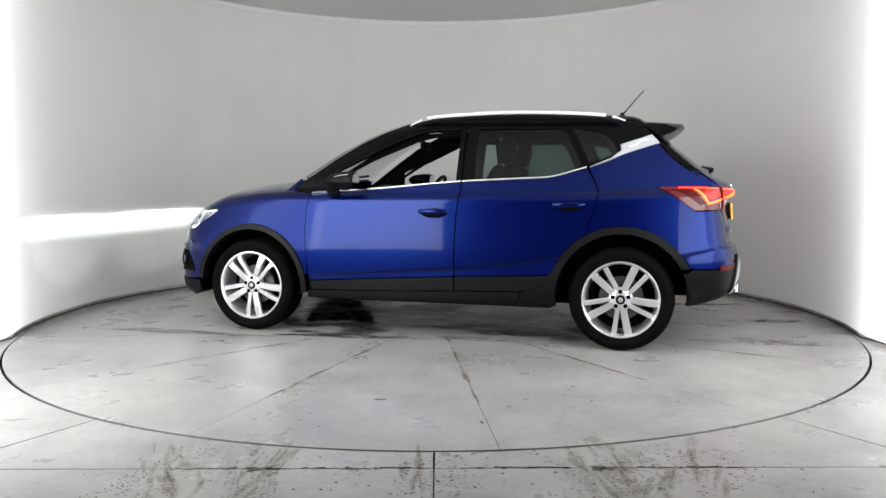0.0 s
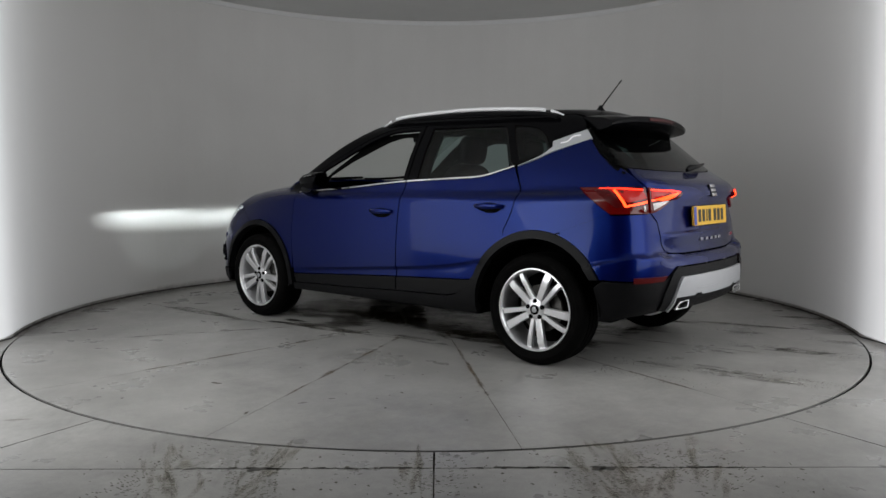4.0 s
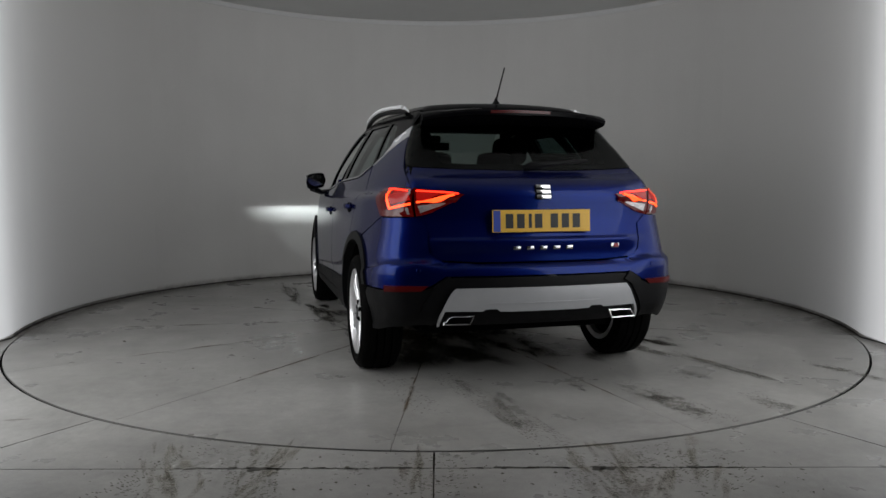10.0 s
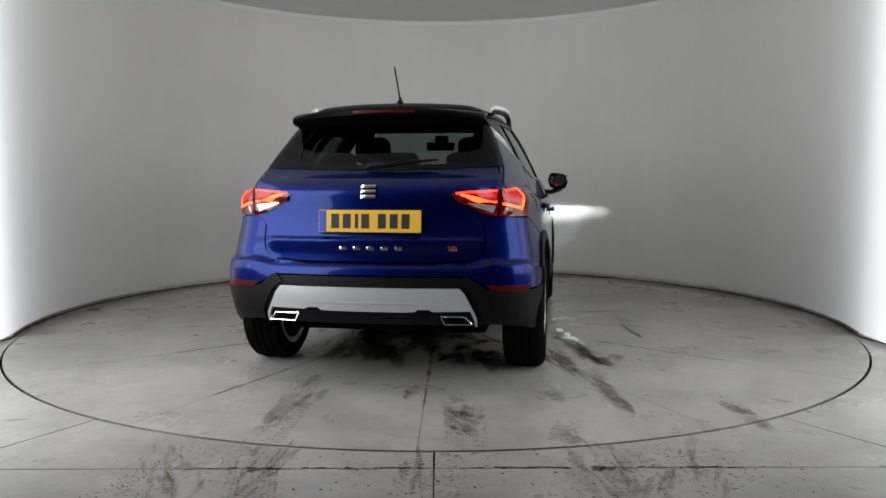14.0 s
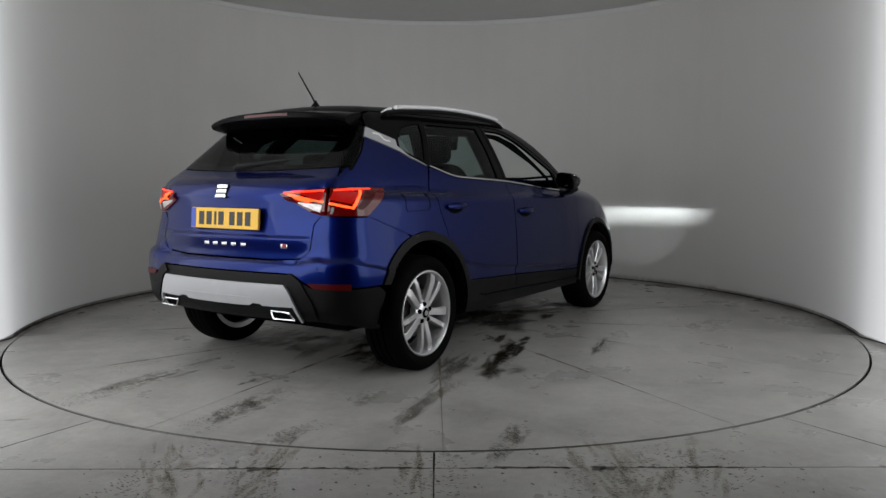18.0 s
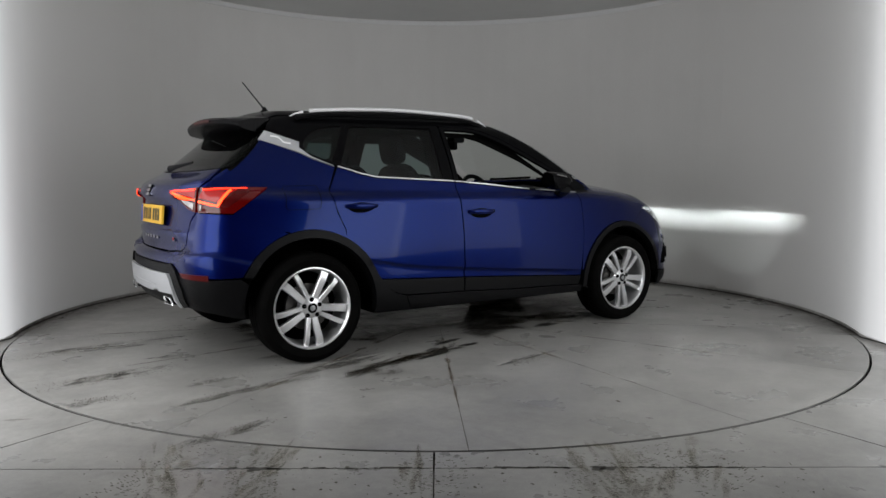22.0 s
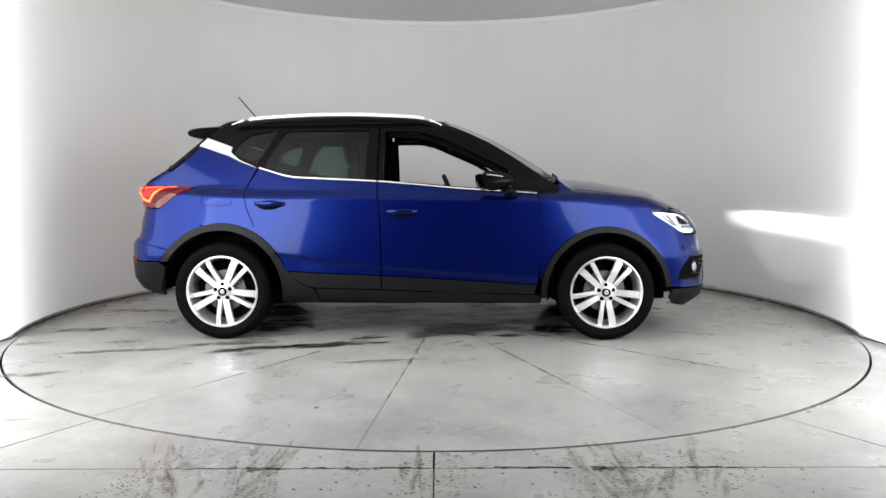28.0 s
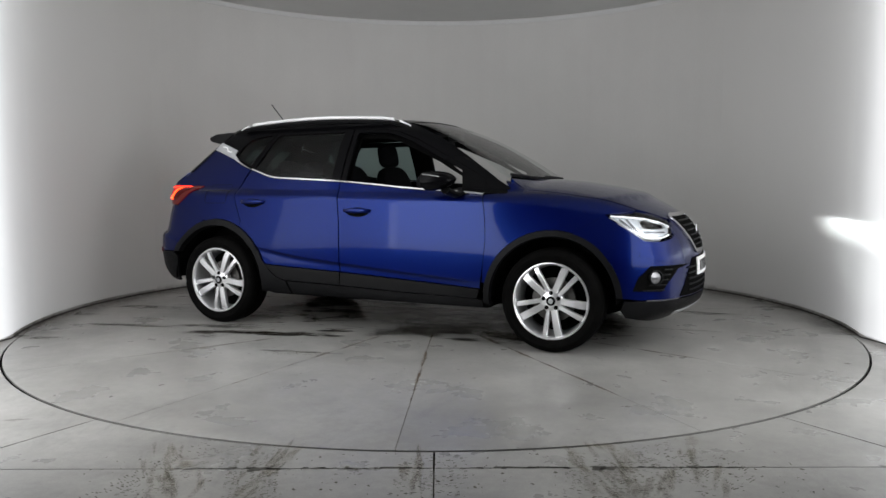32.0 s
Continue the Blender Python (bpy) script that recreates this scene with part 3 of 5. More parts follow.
# ---- the car's skin ----
# x forward from the middle of the wheelbase, y to the left, z up. skin() is below zero inside the body.
def spl(xs, ys):
    """A smooth line through points that never overshoots."""
    xs, ys = np.array(xs, float), np.array(ys, float)
    h, d = np.diff(xs), np.diff(ys) / np.diff(xs)
    m = np.zeros(len(xs))
    m[0], m[-1] = d[0], d[-1]
    for i in range(1, len(xs) - 1):
        if d[i - 1] * d[i] > 0:
            w1, w2 = 2 * h[i] + h[i - 1], h[i] + 2 * h[i - 1]
            m[i] = (w1 + w2) / (w1 / d[i - 1] + w2 / d[i])

    def f(x):
        x = np.clip(x, xs[0], xs[-1])
        i = np.clip(np.searchsorted(xs, x) - 1, 0, len(h) - 1)
        t = (x - xs[i]) / h[i]
        return ((1 + 2 * t) * ys[i] + t * h[i] * m[i]) * (1 - t) ** 2 + ((3 - 2 * t) * ys[i + 1] - (1 - t) * h[i] * m[i + 1]) * t * t
    return f


def smax(a, b, k):
    h = np.clip(0.5 + 0.5 * (a - b) / k, 0, 1)
    return b + (a - b) * h + k * h * (1 - h)


PLAN_LOW = spl((-2.05, -1.85, -1.6, -1.28, -0.8, 0.8, 1.28, 1.65, 1.85, 2.1), (0.765, 0.80, 0.85, 0.872, 0.868, 0.868, 0.868, 0.83, 0.77, 0.68))
PLAN_HIGH = spl((-2.0, -1.85, -1.57, -1.28, -0.95, -0.08, 0.8, 1.28, 1.6, 1.85, 2.1), (0.735, 0.76, 0.80, 0.832, 0.848, 0.862, 0.858, 0.82, 0.76, 0.69, 0.6))
SHOULDER = spl((-2.0, -1.6, -0.9, 0.0, 0.9, 1.6, 2.1), (1.0, 1.0, 0.985, 0.965, 0.945, 0.87, 0.8))
SECTION = spl((-0.85, -0.75, -0.66, -0.5, -0.35, -0.15, -0.06, -0.02, 0.0, 0.03, 0.08, 0.2, 0.45), (-0.11, -0.045, -0.014, 0.0, -0.002, -0.008, -0.012, -0.016, -0.021, -0.036, -0.068, -0.165, -0.40))
CREASE = spl((-1.0, -0.6, 0.0, 0.85), (0.60, 0.53, 0.475, 0.41))
REAR = spl((0.18, 0.28, 0.34, 0.40, 0.52, 0.60, 0.64, 0.655, 0.69, 0.765, 0.785, 0.93, 0.962, 0.98, 1.035, 1.06, 1.10, 1.14, 1.22, 1.30, 1.45, 1.6),
           (-1.80, -1.90, -1.98, -2.02, -2.03, -2.025, -2.01, -1.975, -1.975, -1.985, -1.97, -1.945, -1.947, -1.985, -1.968, -1.94, -1.86, -1.80, -1.70, -1.605, -1.43, -1.25))
REAR_CORNER = spl((0.18, 0.28, 0.34, 0.42, 0.60, 0.65, 0.68, 0.80, 0.90, 1.0, 1.06, 1.10, 1.14, 1.22, 1.30, 1.45, 1.6), (-1.80, -1.90, -1.98, -2.025, -2.032, -2.028, -1.992, -1.966, -1.945, -1.945, -1.925, -1.86, -1.80, -1.70, -1.605, -1.43, -1.25))
FRONT = spl((0.16, 0.2, 0.24, 0.29, 0.34, 0.56, 0.66, 0.77, 0.84, 0.95), (1.84, 1.95, 2.03, 2.09, 2.10, 2.09, 2.07, 2.02, 1.96, 1.80))
HOOD = spl((0.6, 1.0, 1.1, 1.3, 1.46, 1.66, 1.83, 1.93, 2.05, 2.2), (1.09, 1.082, 1.078, 1.06, 1.036, 0.998, 0.944, 0.895, 0.81, 0.66))
ROOF = spl((-2.0, -1.6, -1.25, -0.9, -0.5, -0.1, 0.2, 0.5, 0.9), (1.40, 1.478, 1.512, 1.527, 1.535, 1.525, 1.497, 1.42, 1.2))
SCREEN = spl((0.95, 1.036, 1.12, 1.205, 1.361, 1.492, 1.6), (1.19, 1.085, 0.96, 0.83, 0.545, 0.265, 0.03))


def skin(p):
    x, y, z = p[:, 0], np.abs(p[:, 1]), p[:, 2]
    t = np.clip((z - 0.55) / 0.38, 0, 1)
    t = t * t * (3 - 2 * t)
    w = PLAN_LOW(x) * (1 - t) + PLAN_HIGH(x) * t + SECTION(z - SHOULDER(x))
    below = CREASE(x) - z
    e = np.clip((below + 0.01) / 0.026, 0, 1)
    w = w - 0.016 * e * e * (3 - 2 * e) * np.clip(1 - below / 0.2, 0, 1) * np.clip((x + 1.0) / 0.25, 0, 1) * np.clip((0.85 - x) / 0.3, 0, 1)
    ledge = np.clip(0.60 - (x + 1.62) * 0.25, 0.58, 0.68) - z
    f = np.clip(ledge / 0.024 + 0.5, 0, 1)
    w = w + 0.017 * f * f * (3 - 2 * f) * np.clip((-1.50 - x) / 0.2, 0, 1) * np.clip((z - 0.40) / 0.12, 0, 1)
    side = y - w
    c = np.clip((y - 0.48) / 0.16, 0, 1)
    c = c * c * (3 - 2 * c)
    rear = REAR(z) * (1 - c) + REAR_CORNER(z) * c + 0.17 * y * y + 0.06 * y ** 4 - x
    front = x - (FRONT(z) - 0.26 * y * y - 0.15 * y ** 4)
    top = z - (HOOD(x) - 0.13 * y * y - 0.05 * y ** 4)
    low = smax(smax(side, top, 0.05), smax(smax(front, rear, 0.02), 0.17 - z, 0.03), 0.12)
    h = np.maximum(z - 1.05, -0.1)
    yg = 0.79 - 0.05 * (x + 0.2) ** 2 - 0.40 * h - 0.38 * h * np.abs(h)
    roof = z - (ROOF(x) - 0.09 * y * y - 0.12 * y ** 4)
    screen = x - (SCREEN(z) - 0.13 * y * y)
    high = smax(smax((y - yg) * 0.93, roof, 0.07), smax(screen * 0.55, rear * 0.65, 0.01), 0.035)
    high = smax(high, 0.9 - z, 0.02)
    return -smax(-low, -high, 0.02)


def slope(p):
    g = np.stack([skin(p + e) - skin(p - e) for e in np.eye(3) * 0.004], 1)
    return g / np.maximum(np.linalg.norm(g, axis=1, keepdims=True), 1e-9)


def cast(o, d, reach=1.7, steps=44):
    """The first place where rays from outside meet the skin."""
    ts = np.linspace(0, reach, steps)
    vals = np.stack([skin(o + d * t) for t in ts], 1)
    inside = vals < 0
    k = np.where(inside.any(1), inside.argmax(1), vals.argmin(1))
    a, b = ts[np.maximum(k - 1, 0)], ts[k]
    for _ in range(14):
        m = (a + b) / 2
        neg = skin(o + d * m[:, None]) < 0
        b, a = np.where(neg, m, b), np.where(neg, a, m)
    return o + d * b[:, None]


def side_y(x, z):
    return float(cast(np.array([[x, 1.3, z]]), np.array([[0, -1.0, 0]]))[0, 1])


def top_z(x, y):
    return float(cast(np.array([[x, y, 1.7]]), np.array([[0, 0, -1.0]]))[0, 2])


# Ways to lay an outline on the skin: from the side (x, z), from above (x, y), round the tail or round the nose (x, y, z).
def flat(pts, way, s):
    P = np.array(pts, float)
    if way == "tail":
        return np.stack([np.arctan2(P[:, 1] * s, -(P[:, 0] + 1.2)) * 0.8, P[:, 2]], 1)
    if way == "nose":
        return np.stack([np.arctan2(P[:, 1] * s, P[:, 0] - 1.2) * 0.8, P[:, 2]], 1)
    if way == "top":
        return P[:, :2] * (1, s)
    return P[:, :2]


def laid(uv, way, s):
    n = len(uv)
    if way in ("tail", "nose"):
        a, sg = uv[:, 0] / 0.8, -1 if way == "tail" else 1
        d = np.stack([sg * np.cos(a), np.sin(a), 0 * a], 1)
        return cast(np.stack([0 * a + sg * 1.2, 0 * a, uv[:, 1]], 1) + d * 1.6, -d, 1.6)
    if way == "top":
        return cast(np.column_stack([uv, np.full(n, 1.75)]), np.tile((0, 0, -1.0), (n, 1)), 1.4)
    return cast(np.column_stack([uv[:, 0], np.full(n, s * 1.3), uv[:, 1]]), np.tile((0, -1.0 * s, 0), (n, 1)), 1.2)


def dense(P, step):
    out = []
    for a, b in zip(P, np.roll(P, -1, 0)):
        k = max(1, int(np.ceil(np.linalg.norm(b - a) / step)))
        out += [a + (b - a) * i / k for i in range(k)]
    return np.array(out)


def inset(P, d):
    area = np.sum(P[:, 0] * np.roll(P[:, 1], -1) - np.roll(P[:, 0], -1) * P[:, 1])
    e = np.roll(P, -1, 0) - P
    e /= np.maximum(np.linalg.norm(e, axis=1, keepdims=True), 1e-9)
    n = np.stack([-e[:, 1], e[:, 0]], 1) * np.sign(area)
    v = n + np.roll(n, 1, 0)
    v /= np.maximum((v * n).sum(1, keepdims=True), 0.5)
    return P + v * d


def within(Q, loops):
    c = np.zeros(len(Q), bool)
    for P in loops:
        for (x0, y0), (x1, y1) in zip(P, np.roll(P, -1, 0)):
            if y0 != y1:
                c ^= ((Q[:, 1] < y0) != (Q[:, 1] < y1)) & (Q[:, 0] < x0 + (Q[:, 1] - y0) * (x1 - x0) / (y1 - y0))
    return c


def panel(name, outline, way, s, material, parent, off=0.0, thick=0.018, gap=0.002, grid=0.035, holes=(), label="", lining=None, rows=()):
    """One panel of the skin: an outline laid on it, with its thickness, an edge that rounds off, and holes."""
    loops = [inset(dense(flat(outline, way, s), grid * 0.8), gap)] + [dense(flat(h, way, s), grid * 0.8) for h in holes]
    lo, hi = loops[0].min(0), loops[0].max(0)
    g = np.stack(np.meshgrid(np.arange(lo[0], hi[0], grid), np.arange(lo[1], hi[1], grid)), -1).reshape(-1, 2)
    g = g[within(g, loops)] if len(g) else g
    edge = np.concatenate(loops)
    for line in rows:
        q = flat(line, way, 1)
        q = q[within(q, loops)]
        if len(q) and len(g):
            g = np.concatenate([g[np.min(np.sum((g[:, None] - q[None]) ** 2, 2), 1) > 0.0075 ** 2], q])
    if len(g):
        g = g[np.array([np.min(np.sum((edge - q) ** 2, 1)) for q in g]) > (grid * 0.4) ** 2]
    verts, segs, base = [Vector(q) for q in np.concatenate([edge, g])], [], 0
    for P in loops:
        segs += [(base + i, base + (i + 1) % len(P)) for i in range(len(P))]
        base += len(P)
    vo, _, fo, *_ = geometry.delaunay_2d_cdt(verts, segs, [], 0, 1e-6)
    uv = np.array([tuple(v) for v in vo])
    tri = np.array([f for f in fo if len(f) == 3])
    tri = tri[within(uv[tri].mean(1), loops)]
    P = laid(uv, way, s)
    N = slope(P)
    e1, e2 = P[tri[:, 1]] - P[tri[:, 0]], P[tri[:, 2]] - P[tri[:, 0]]
    flip = (np.cross(e1, e2) * N[tri].sum(1)).sum(1) < 0
    tri[flip] = tri[flip][:, ::-1]
    count = {}
    for f in tri:
        for i in range(3):
            count[(f[i], f[(i + 1) % 3])] = 1
    border = [(a, b) for a, b in count if (b, a) not in count]
    n = len(P)
    F, B = P + N * off, P + N * (off - thick)
    V, NV, faces, slot = [*F, *B], [*N, *-N], [tuple(f) for f in tri] + [tuple(n + i for i in f[::-1]) for f in tri], [0] * len(tri) + [1] * len(tri)
    if not thick:
        V, NV, faces, slot, border = V[:n], NV[:n], faces[:len(tri)], slot[:len(tri)], []
    for a, b in border:
        o = np.cross(F[b] - F[a], N[a] + N[b])
        o /= max(np.linalg.norm(o), 1e-9)
        k = len(V)
        V += [F[a], F[b], B[b], B[a]]
        NV += [o, o, o, o]
        faces.append((k + 1, k, k + 3, k + 2)), slot.append(0)
    me = bpy.data.meshes.new(name)
    me.from_pydata([tuple(v) for v in V], [], [tuple(int(i) for i in f) for f in faces])
    me.polygons.foreach_set("material_index", slot)
    me.shade_smooth()
    me.normals_split_custom_set_from_vertices([tuple(v) for v in NV])
    return link(name, me, (material, lining or DARK), parent, label)


def strip(name, pts, way, s, width, material, parent, off=0.004, thick=0.006, label=""):
    """A narrow band along a line on the skin."""
    P = flat(pts, way, 1)
    t = np.gradient(P, axis=0)
    t /= np.linalg.norm(t, axis=1, keepdims=True)
    n = np.stack([-t[:, 1], t[:, 0]], 1) * width / 2
    ring = np.concatenate([P + n, (P - n)[::-1]])
    if way in ("tail", "nose"):
        ring3 = [((-1.2 if way == "tail" else 1.2) + (-1 if way == "tail" else 1) * math.cos(u / 0.8), math.sin(u / 0.8), v) for u, v in ring]
        return panel(name, ring3, way, s, material, parent, off, thick, 0, 0.03, label=label)
    return panel(name, ring, way, s, material, parent, off, thick, 0, 0.03, label=label)


def fold(f, x0, x1, step=0.012):
    """Lines of points close along a crease seen from the side."""
    xs = np.arange(x0, x1, step)
    return [[(x, float(f(x)) + d) for x in xs] for d in (0.022, 0.012, 0.004, -0.004, -0.010, -0.017, -0.03)]


def shelf(ys, zs, x=-1.95):
    """Level lines of points across the tail."""
    return [[(x, y, z) for y in ys] for z in zs]


# ---- the car ----
car = tagged(new("car"), "blue metallic compact crossover, front windows down, lamps lit", "car")
BELT = spl((-1.07, -0.965, -0.89, -0.8, -0.66, -0.25, 0.0, 0.25, 0.51, 0.89), (1.156, 1.125, 1.103, 1.087, 1.08, 1.061, 1.042, 1.019, 1.0, 0.974))
AX, WHEEL_R = 1.283, 0.325


def belt(x0, x1, dz=0.0, n=24):
    return [(x0 + (x1 - x0) * k / n, float(BELT(x0 + (x1 - x0) * k / n)) + dz) for k in range(n + 1)]


ROOF_Y = spl((-1.45, -1.2, -0.5, 0.1, 0.3), (0.46, 0.50, 0.535, 0.52, 0.49))
roof_edge = [(x, float(ROOF_Y(x))) for x in np.linspace(-1.42, 0.2, 20)]
roof_front = [(0.235 - 0.24 * y * y, y) for y in np.linspace(0.5, -0.5, 14)]
roof_back = [(-1.44 + 0.06 * y * y, y) for y in np.linspace(-0.45, 0.45, 12)]
panel("roof", roof_edge + roof_front + [(x, -y) for x, y in roof_edge[::-1]] + roof_back, "top", 1, BLACK, car, off=0.002, label="gloss black roof skin")
screen_low = [(1.03 - 0.19 * y * y, y) for y in np.linspace(-0.68, 0.68, 20)]
screen_top = [(0.238 - 0.24 * y * y, y) for y in np.linspace(0.49, -0.49, 12)]
windscreen = panel("windscreen", screen_low + screen_top, "top", 1, CLEAR, car, off=-0.002, thick=0, label="clear laminated windscreen")
hood_back = [(1.045 - 0.19 * y * y, y) for y in np.linspace(-0.66, 0.66, 20)]
HOOD_Y = spl((0.95, 1.3, 1.6, 1.75, 1.9), (0.675, 0.685, 0.655, 0.60, 0.45))
hood_side = [(x, float(HOOD_Y(x))) for x in np.linspace(0.97, 1.88, 16)]
hood_front = [(1.97 - 0.33 * y * y, y) for y in np.linspace(0.42, -0.42, 12)]
panel("bonnet", hood_back + hood_side + hood_front + [(x, -y) for x, y in hood_side[::-1]], "top", 1, PAINT, car, label="blue bonnet")

for s in (1, -1):
    # side frame of the roof, black, with its pillars
    door_line = [(-0.237, 1.432), (0.0, 1.428), (0.12, 1.408), (0.27, 1.355), (0.46, 1.262), (0.68, 1.152), (0.815, 1.078), (0.828, 0.985)]
    rear_line = [(-1.058, 1.162), (-1.0, 1.27), (-0.935, 1.40), (-0.905, 1.432), (-0.247, 1.436)]
    quarter = curve([(-1.245, 1.247), (-1.215, 1.312), (-1.14, 1.375), (-1.05, 1.397), (-0.955, 1.408)], 4) + [(-0.985, 1.335), (-1.07, 1.183), (-1.13, 1.198)]
    top_edge = [(x, top_z(x, float(ROOF_Y(x))) - 0.002) for x in np.linspace(0.2, -1.40, 24)]
    pillar = [(0.965, 0.985), (0.985, 1.02), (0.90, 1.07), (0.82, 1.126), (0.665, 1.23), (0.505, 1.328), (0.365, 1.395), (0.28, 1.43)]
    body_side = pillar + top_edge + [(-1.44, 1.366), (-1.25, 1.298), (-1.262, 1.262), (-1.2, 1.213), (-1.075, 1.165)] + rear_line + door_line + [(0.84, 0.984)]
    panel("roof_side_frame", body_side, "side", s, BLACK, car, holes=[quarter], gap=0.0, label="gloss black roof pillar frame")
    panel("quarter_window", quarter, "side", s, TINT, car, off=-0.006, thick=0, label="dark privacy quarter glass")
    panel("quarter_trim", [(-1.499, 1.305), (-1.447, 1.362), (-1.253, 1.296), (-1.262, 1.262), (-1.2, 1.211), (-1.075, 1.158), (-1.07, 1.150), (-1.2, 1.197), (-1.279, 1.234), (-1.40, 1.273)], "side", s, SILVER, car, off=0.004, label="silver pillar trim with embossed mark")
    strip("embossed_mark", curve([(-1.42, 1.325), (-1.375, 1.318), (-1.35, 1.29), (-1.31, 1.283)], 5), "side", s, 0.008, WHITE, car, off=0.008)

    # front door
    dr = panel("front_door", belt(-0.243, 0.822, -0.006) + curve([(0.842, 0.88), (0.855, 0.70), (0.842, 0.54), (0.822, 0.381)], 5) + [(0.708, 0.386), (0.255, 0.413), (-0.211, 0.438)] + curve([(-0.213, 0.54), (-0.218, 0.77), (-0.240, 0.99)], 4), "side", s, PAINT, car, gap=0.0016, grid=0.022, rows=fold(CREASE, -0.2, 0.84))
    panel("door_cladding", [(0.822, 0.378), (0.708, 0.383), (0.255, 0.410), (-0.211, 0.435), (-0.211, 0.345), (0.255, 0.327), (0.803, 0.316)], "side", s, PLASTIC, dr, off=0.008)
    glass_f = [(-0.205, 1.055), (-0.205, 1.398)] + curve([(-0.19, 1.408), (0.0, 1.405), (0.10, 1.386), (0.25, 1.332), (0.446, 1.235), (0.64, 1.142)], 4) + [(0.665, 0.995), (0.25, 1.018)]
    panel("door_frame", belt(-0.243, 0.822, 0.0) + door_line[::-1], "side", s, BLACK, dr, holes=[glass_f], off=-0.003, gap=0.002, label="black window frame")
    panel("sail_panel", [(0.683, 0.994), (0.665, 1.135), (0.80, 1.072), (0.815, 0.988)], "side", s, BLACK, dr, off=0.001, thick=0.006)
    strip("window_trim", belt(-0.24, 0.82, 0.0, 40), "side", s, 0.009, CHROME, dr, off=0.007, thick=0.012)
    # rear door
    rd = panel("rear_door", belt(-1.052, -0.247, -0.006) + curve([(-0.244, 0.99), (-0.223, 0.77), (-0.218, 0.54)], 4) + [(-0.217, 0.438), (-0.654, 0.457), (-0.852, 0.468)] + arc(-AX, WHEEL_R, 0.458, 18, 62, 14)[3:] + curve([(-1.062, 0.775), (-1.108, 0.88), (-1.13, 0.97), (-1.125, 1.015), (-1.085, 1.09)], 4), "side", s, PAINT, car, gap=0.0016, grid=0.022, rows=fold(CREASE, -1.0, -0.22))
    panel("door_cladding", [(-0.217, 0.435), (-0.654, 0.454), (-0.848, 0.465)] + curve([(-0.80, 0.425), (-0.74, 0.378), (-0.66, 0.357)], 4) + [(-0.217, 0.345)], "side", s, PLASTIC, rd, off=0.008)
    glass_r = [(-0.325, 1.068), (-0.318, 1.415), (-0.875, 1.408), (-0.905, 1.395), (-0.955, 1.30), (-1.025, 1.165), (-0.965, 1.135), (-0.89, 1.112), (-0.8, 1.096), (-0.66, 1.088)]
    panel("door_frame", belt(-1.055, -0.247, 0.0) + rear_line[::-1][0:] , "side", s, BLACK, rd, holes=[glass_r], off=-0.003, gap=0.002, label="black window frame")
    panel("window", glass_r, "side", s, TINT, rd, off=-0.010, thick=0, gap=-0.004, label="dark privacy glass")
    strip("window_trim", belt(-1.05, -0.25, 0.0, 30), "side", s, 0.009, CHROME, rd, off=0.007, thick=0.012)
    # inner pillar trims round the openings
    hf = [(-0.20, 1.03), (-0.20, 1.40), (0.0, 1.40), (0.11, 1.375), (0.44, 1.23), (0.65, 1.11), (0.68, 1.0)]
    hr = [(-0.37, 1.075), (-0.37, 1.395), (-0.83, 1.39), (-0.91, 1.31), (-0.98, 1.165), (-0.87, 1.11), (-0.66, 1.09)]
    hq = [(-1.215, 1.25), (-1.17, 1.33), (-1.08, 1.37), (-1.0, 1.38), (-1.06, 1.235), (-1.11, 1.21)]
    panel("pillar_trim", [(0.80, 0.99), (0.62, 1.15), (0.30, 1.37), (0.10, 1.43), (-1.2, 1.43), (-1.38, 1.31), (-1.30, 1.2), (-1.05, 1.13), (-0.6, 1.06), (0.0, 1.02)], "side", s, DARK, car, off=-0.055, thick=0.015, holes=[hf, hr, hq])
    strip("door_seal", curve([(-1.055, 1.135), (-1.085, 1.09), (-1.125, 1.015), (-1.13, 0.97), (-1.108, 0.88), (-1.062, 0.775)], 5), "side", s, 0.05, DARK, car, off=-0.014, thick=0.004)
    strip("door_seal", curve([(0.835, 0.95), (0.843, 0.88), (0.856, 0.70), (0.843, 0.54), (0.832, 0.42)], 4), "side", s, 0.05, DARK, car, off=-0.016, thick=0.004)
    strip("door_seal", curve([(-0.243, 1.02), (-0.238, 0.96), (-0.22, 0.77), (-0.215, 0.54), (-0.214, 0.45)], 4), "side", s, 0.05, DARK, car, off=-0.016, thick=0.004)
    strip("bumper_flange", [(-1.38, 0.80, 0.80), (-1.5, 0.84, 0.797), (-1.59, 0.81, 0.838), (-1.712, 0.775, 0.880)], "tail", s, 0.05, PAINT, car, off=-0.004, thick=0.003)
    # handles
    for host, hx, hz in ((dr, -0.075, 0.857), (rd, -0.952, 0.908)):
        hy = side_y(hx, hz)
        bm = bmesh.new()
        lathe(bm, [(0.001, -0.004), (0.045, -0.003), (0.052, 0.001), (0.05, 0.002), (0.001, 0.002)], 28, Matrix.Translation((hx, s * (hy + 0.001), hz - 0.004)) @ Matrix.Diagonal((1.7, s, 0.62, 1)))
        bmesh.ops.recalc_face_normals(bm, faces=bm.faces)
        cup = part("handle_recess", bm, DARK, host)
        pts = [(hx - 0.1 + 0.2 * k / 10, s * (hy + 0.006 + 0.026 * math.sin(math.pi * k / 10) ** 0.5), hz + 0.006) for k in range(11)]
        part("handle", sweep(bmesh.new(), pts, 0.008, [0.012 + 0.006 * math.sin(math.pi * k / 10) for k in range(11)], 10), PAINT, host)
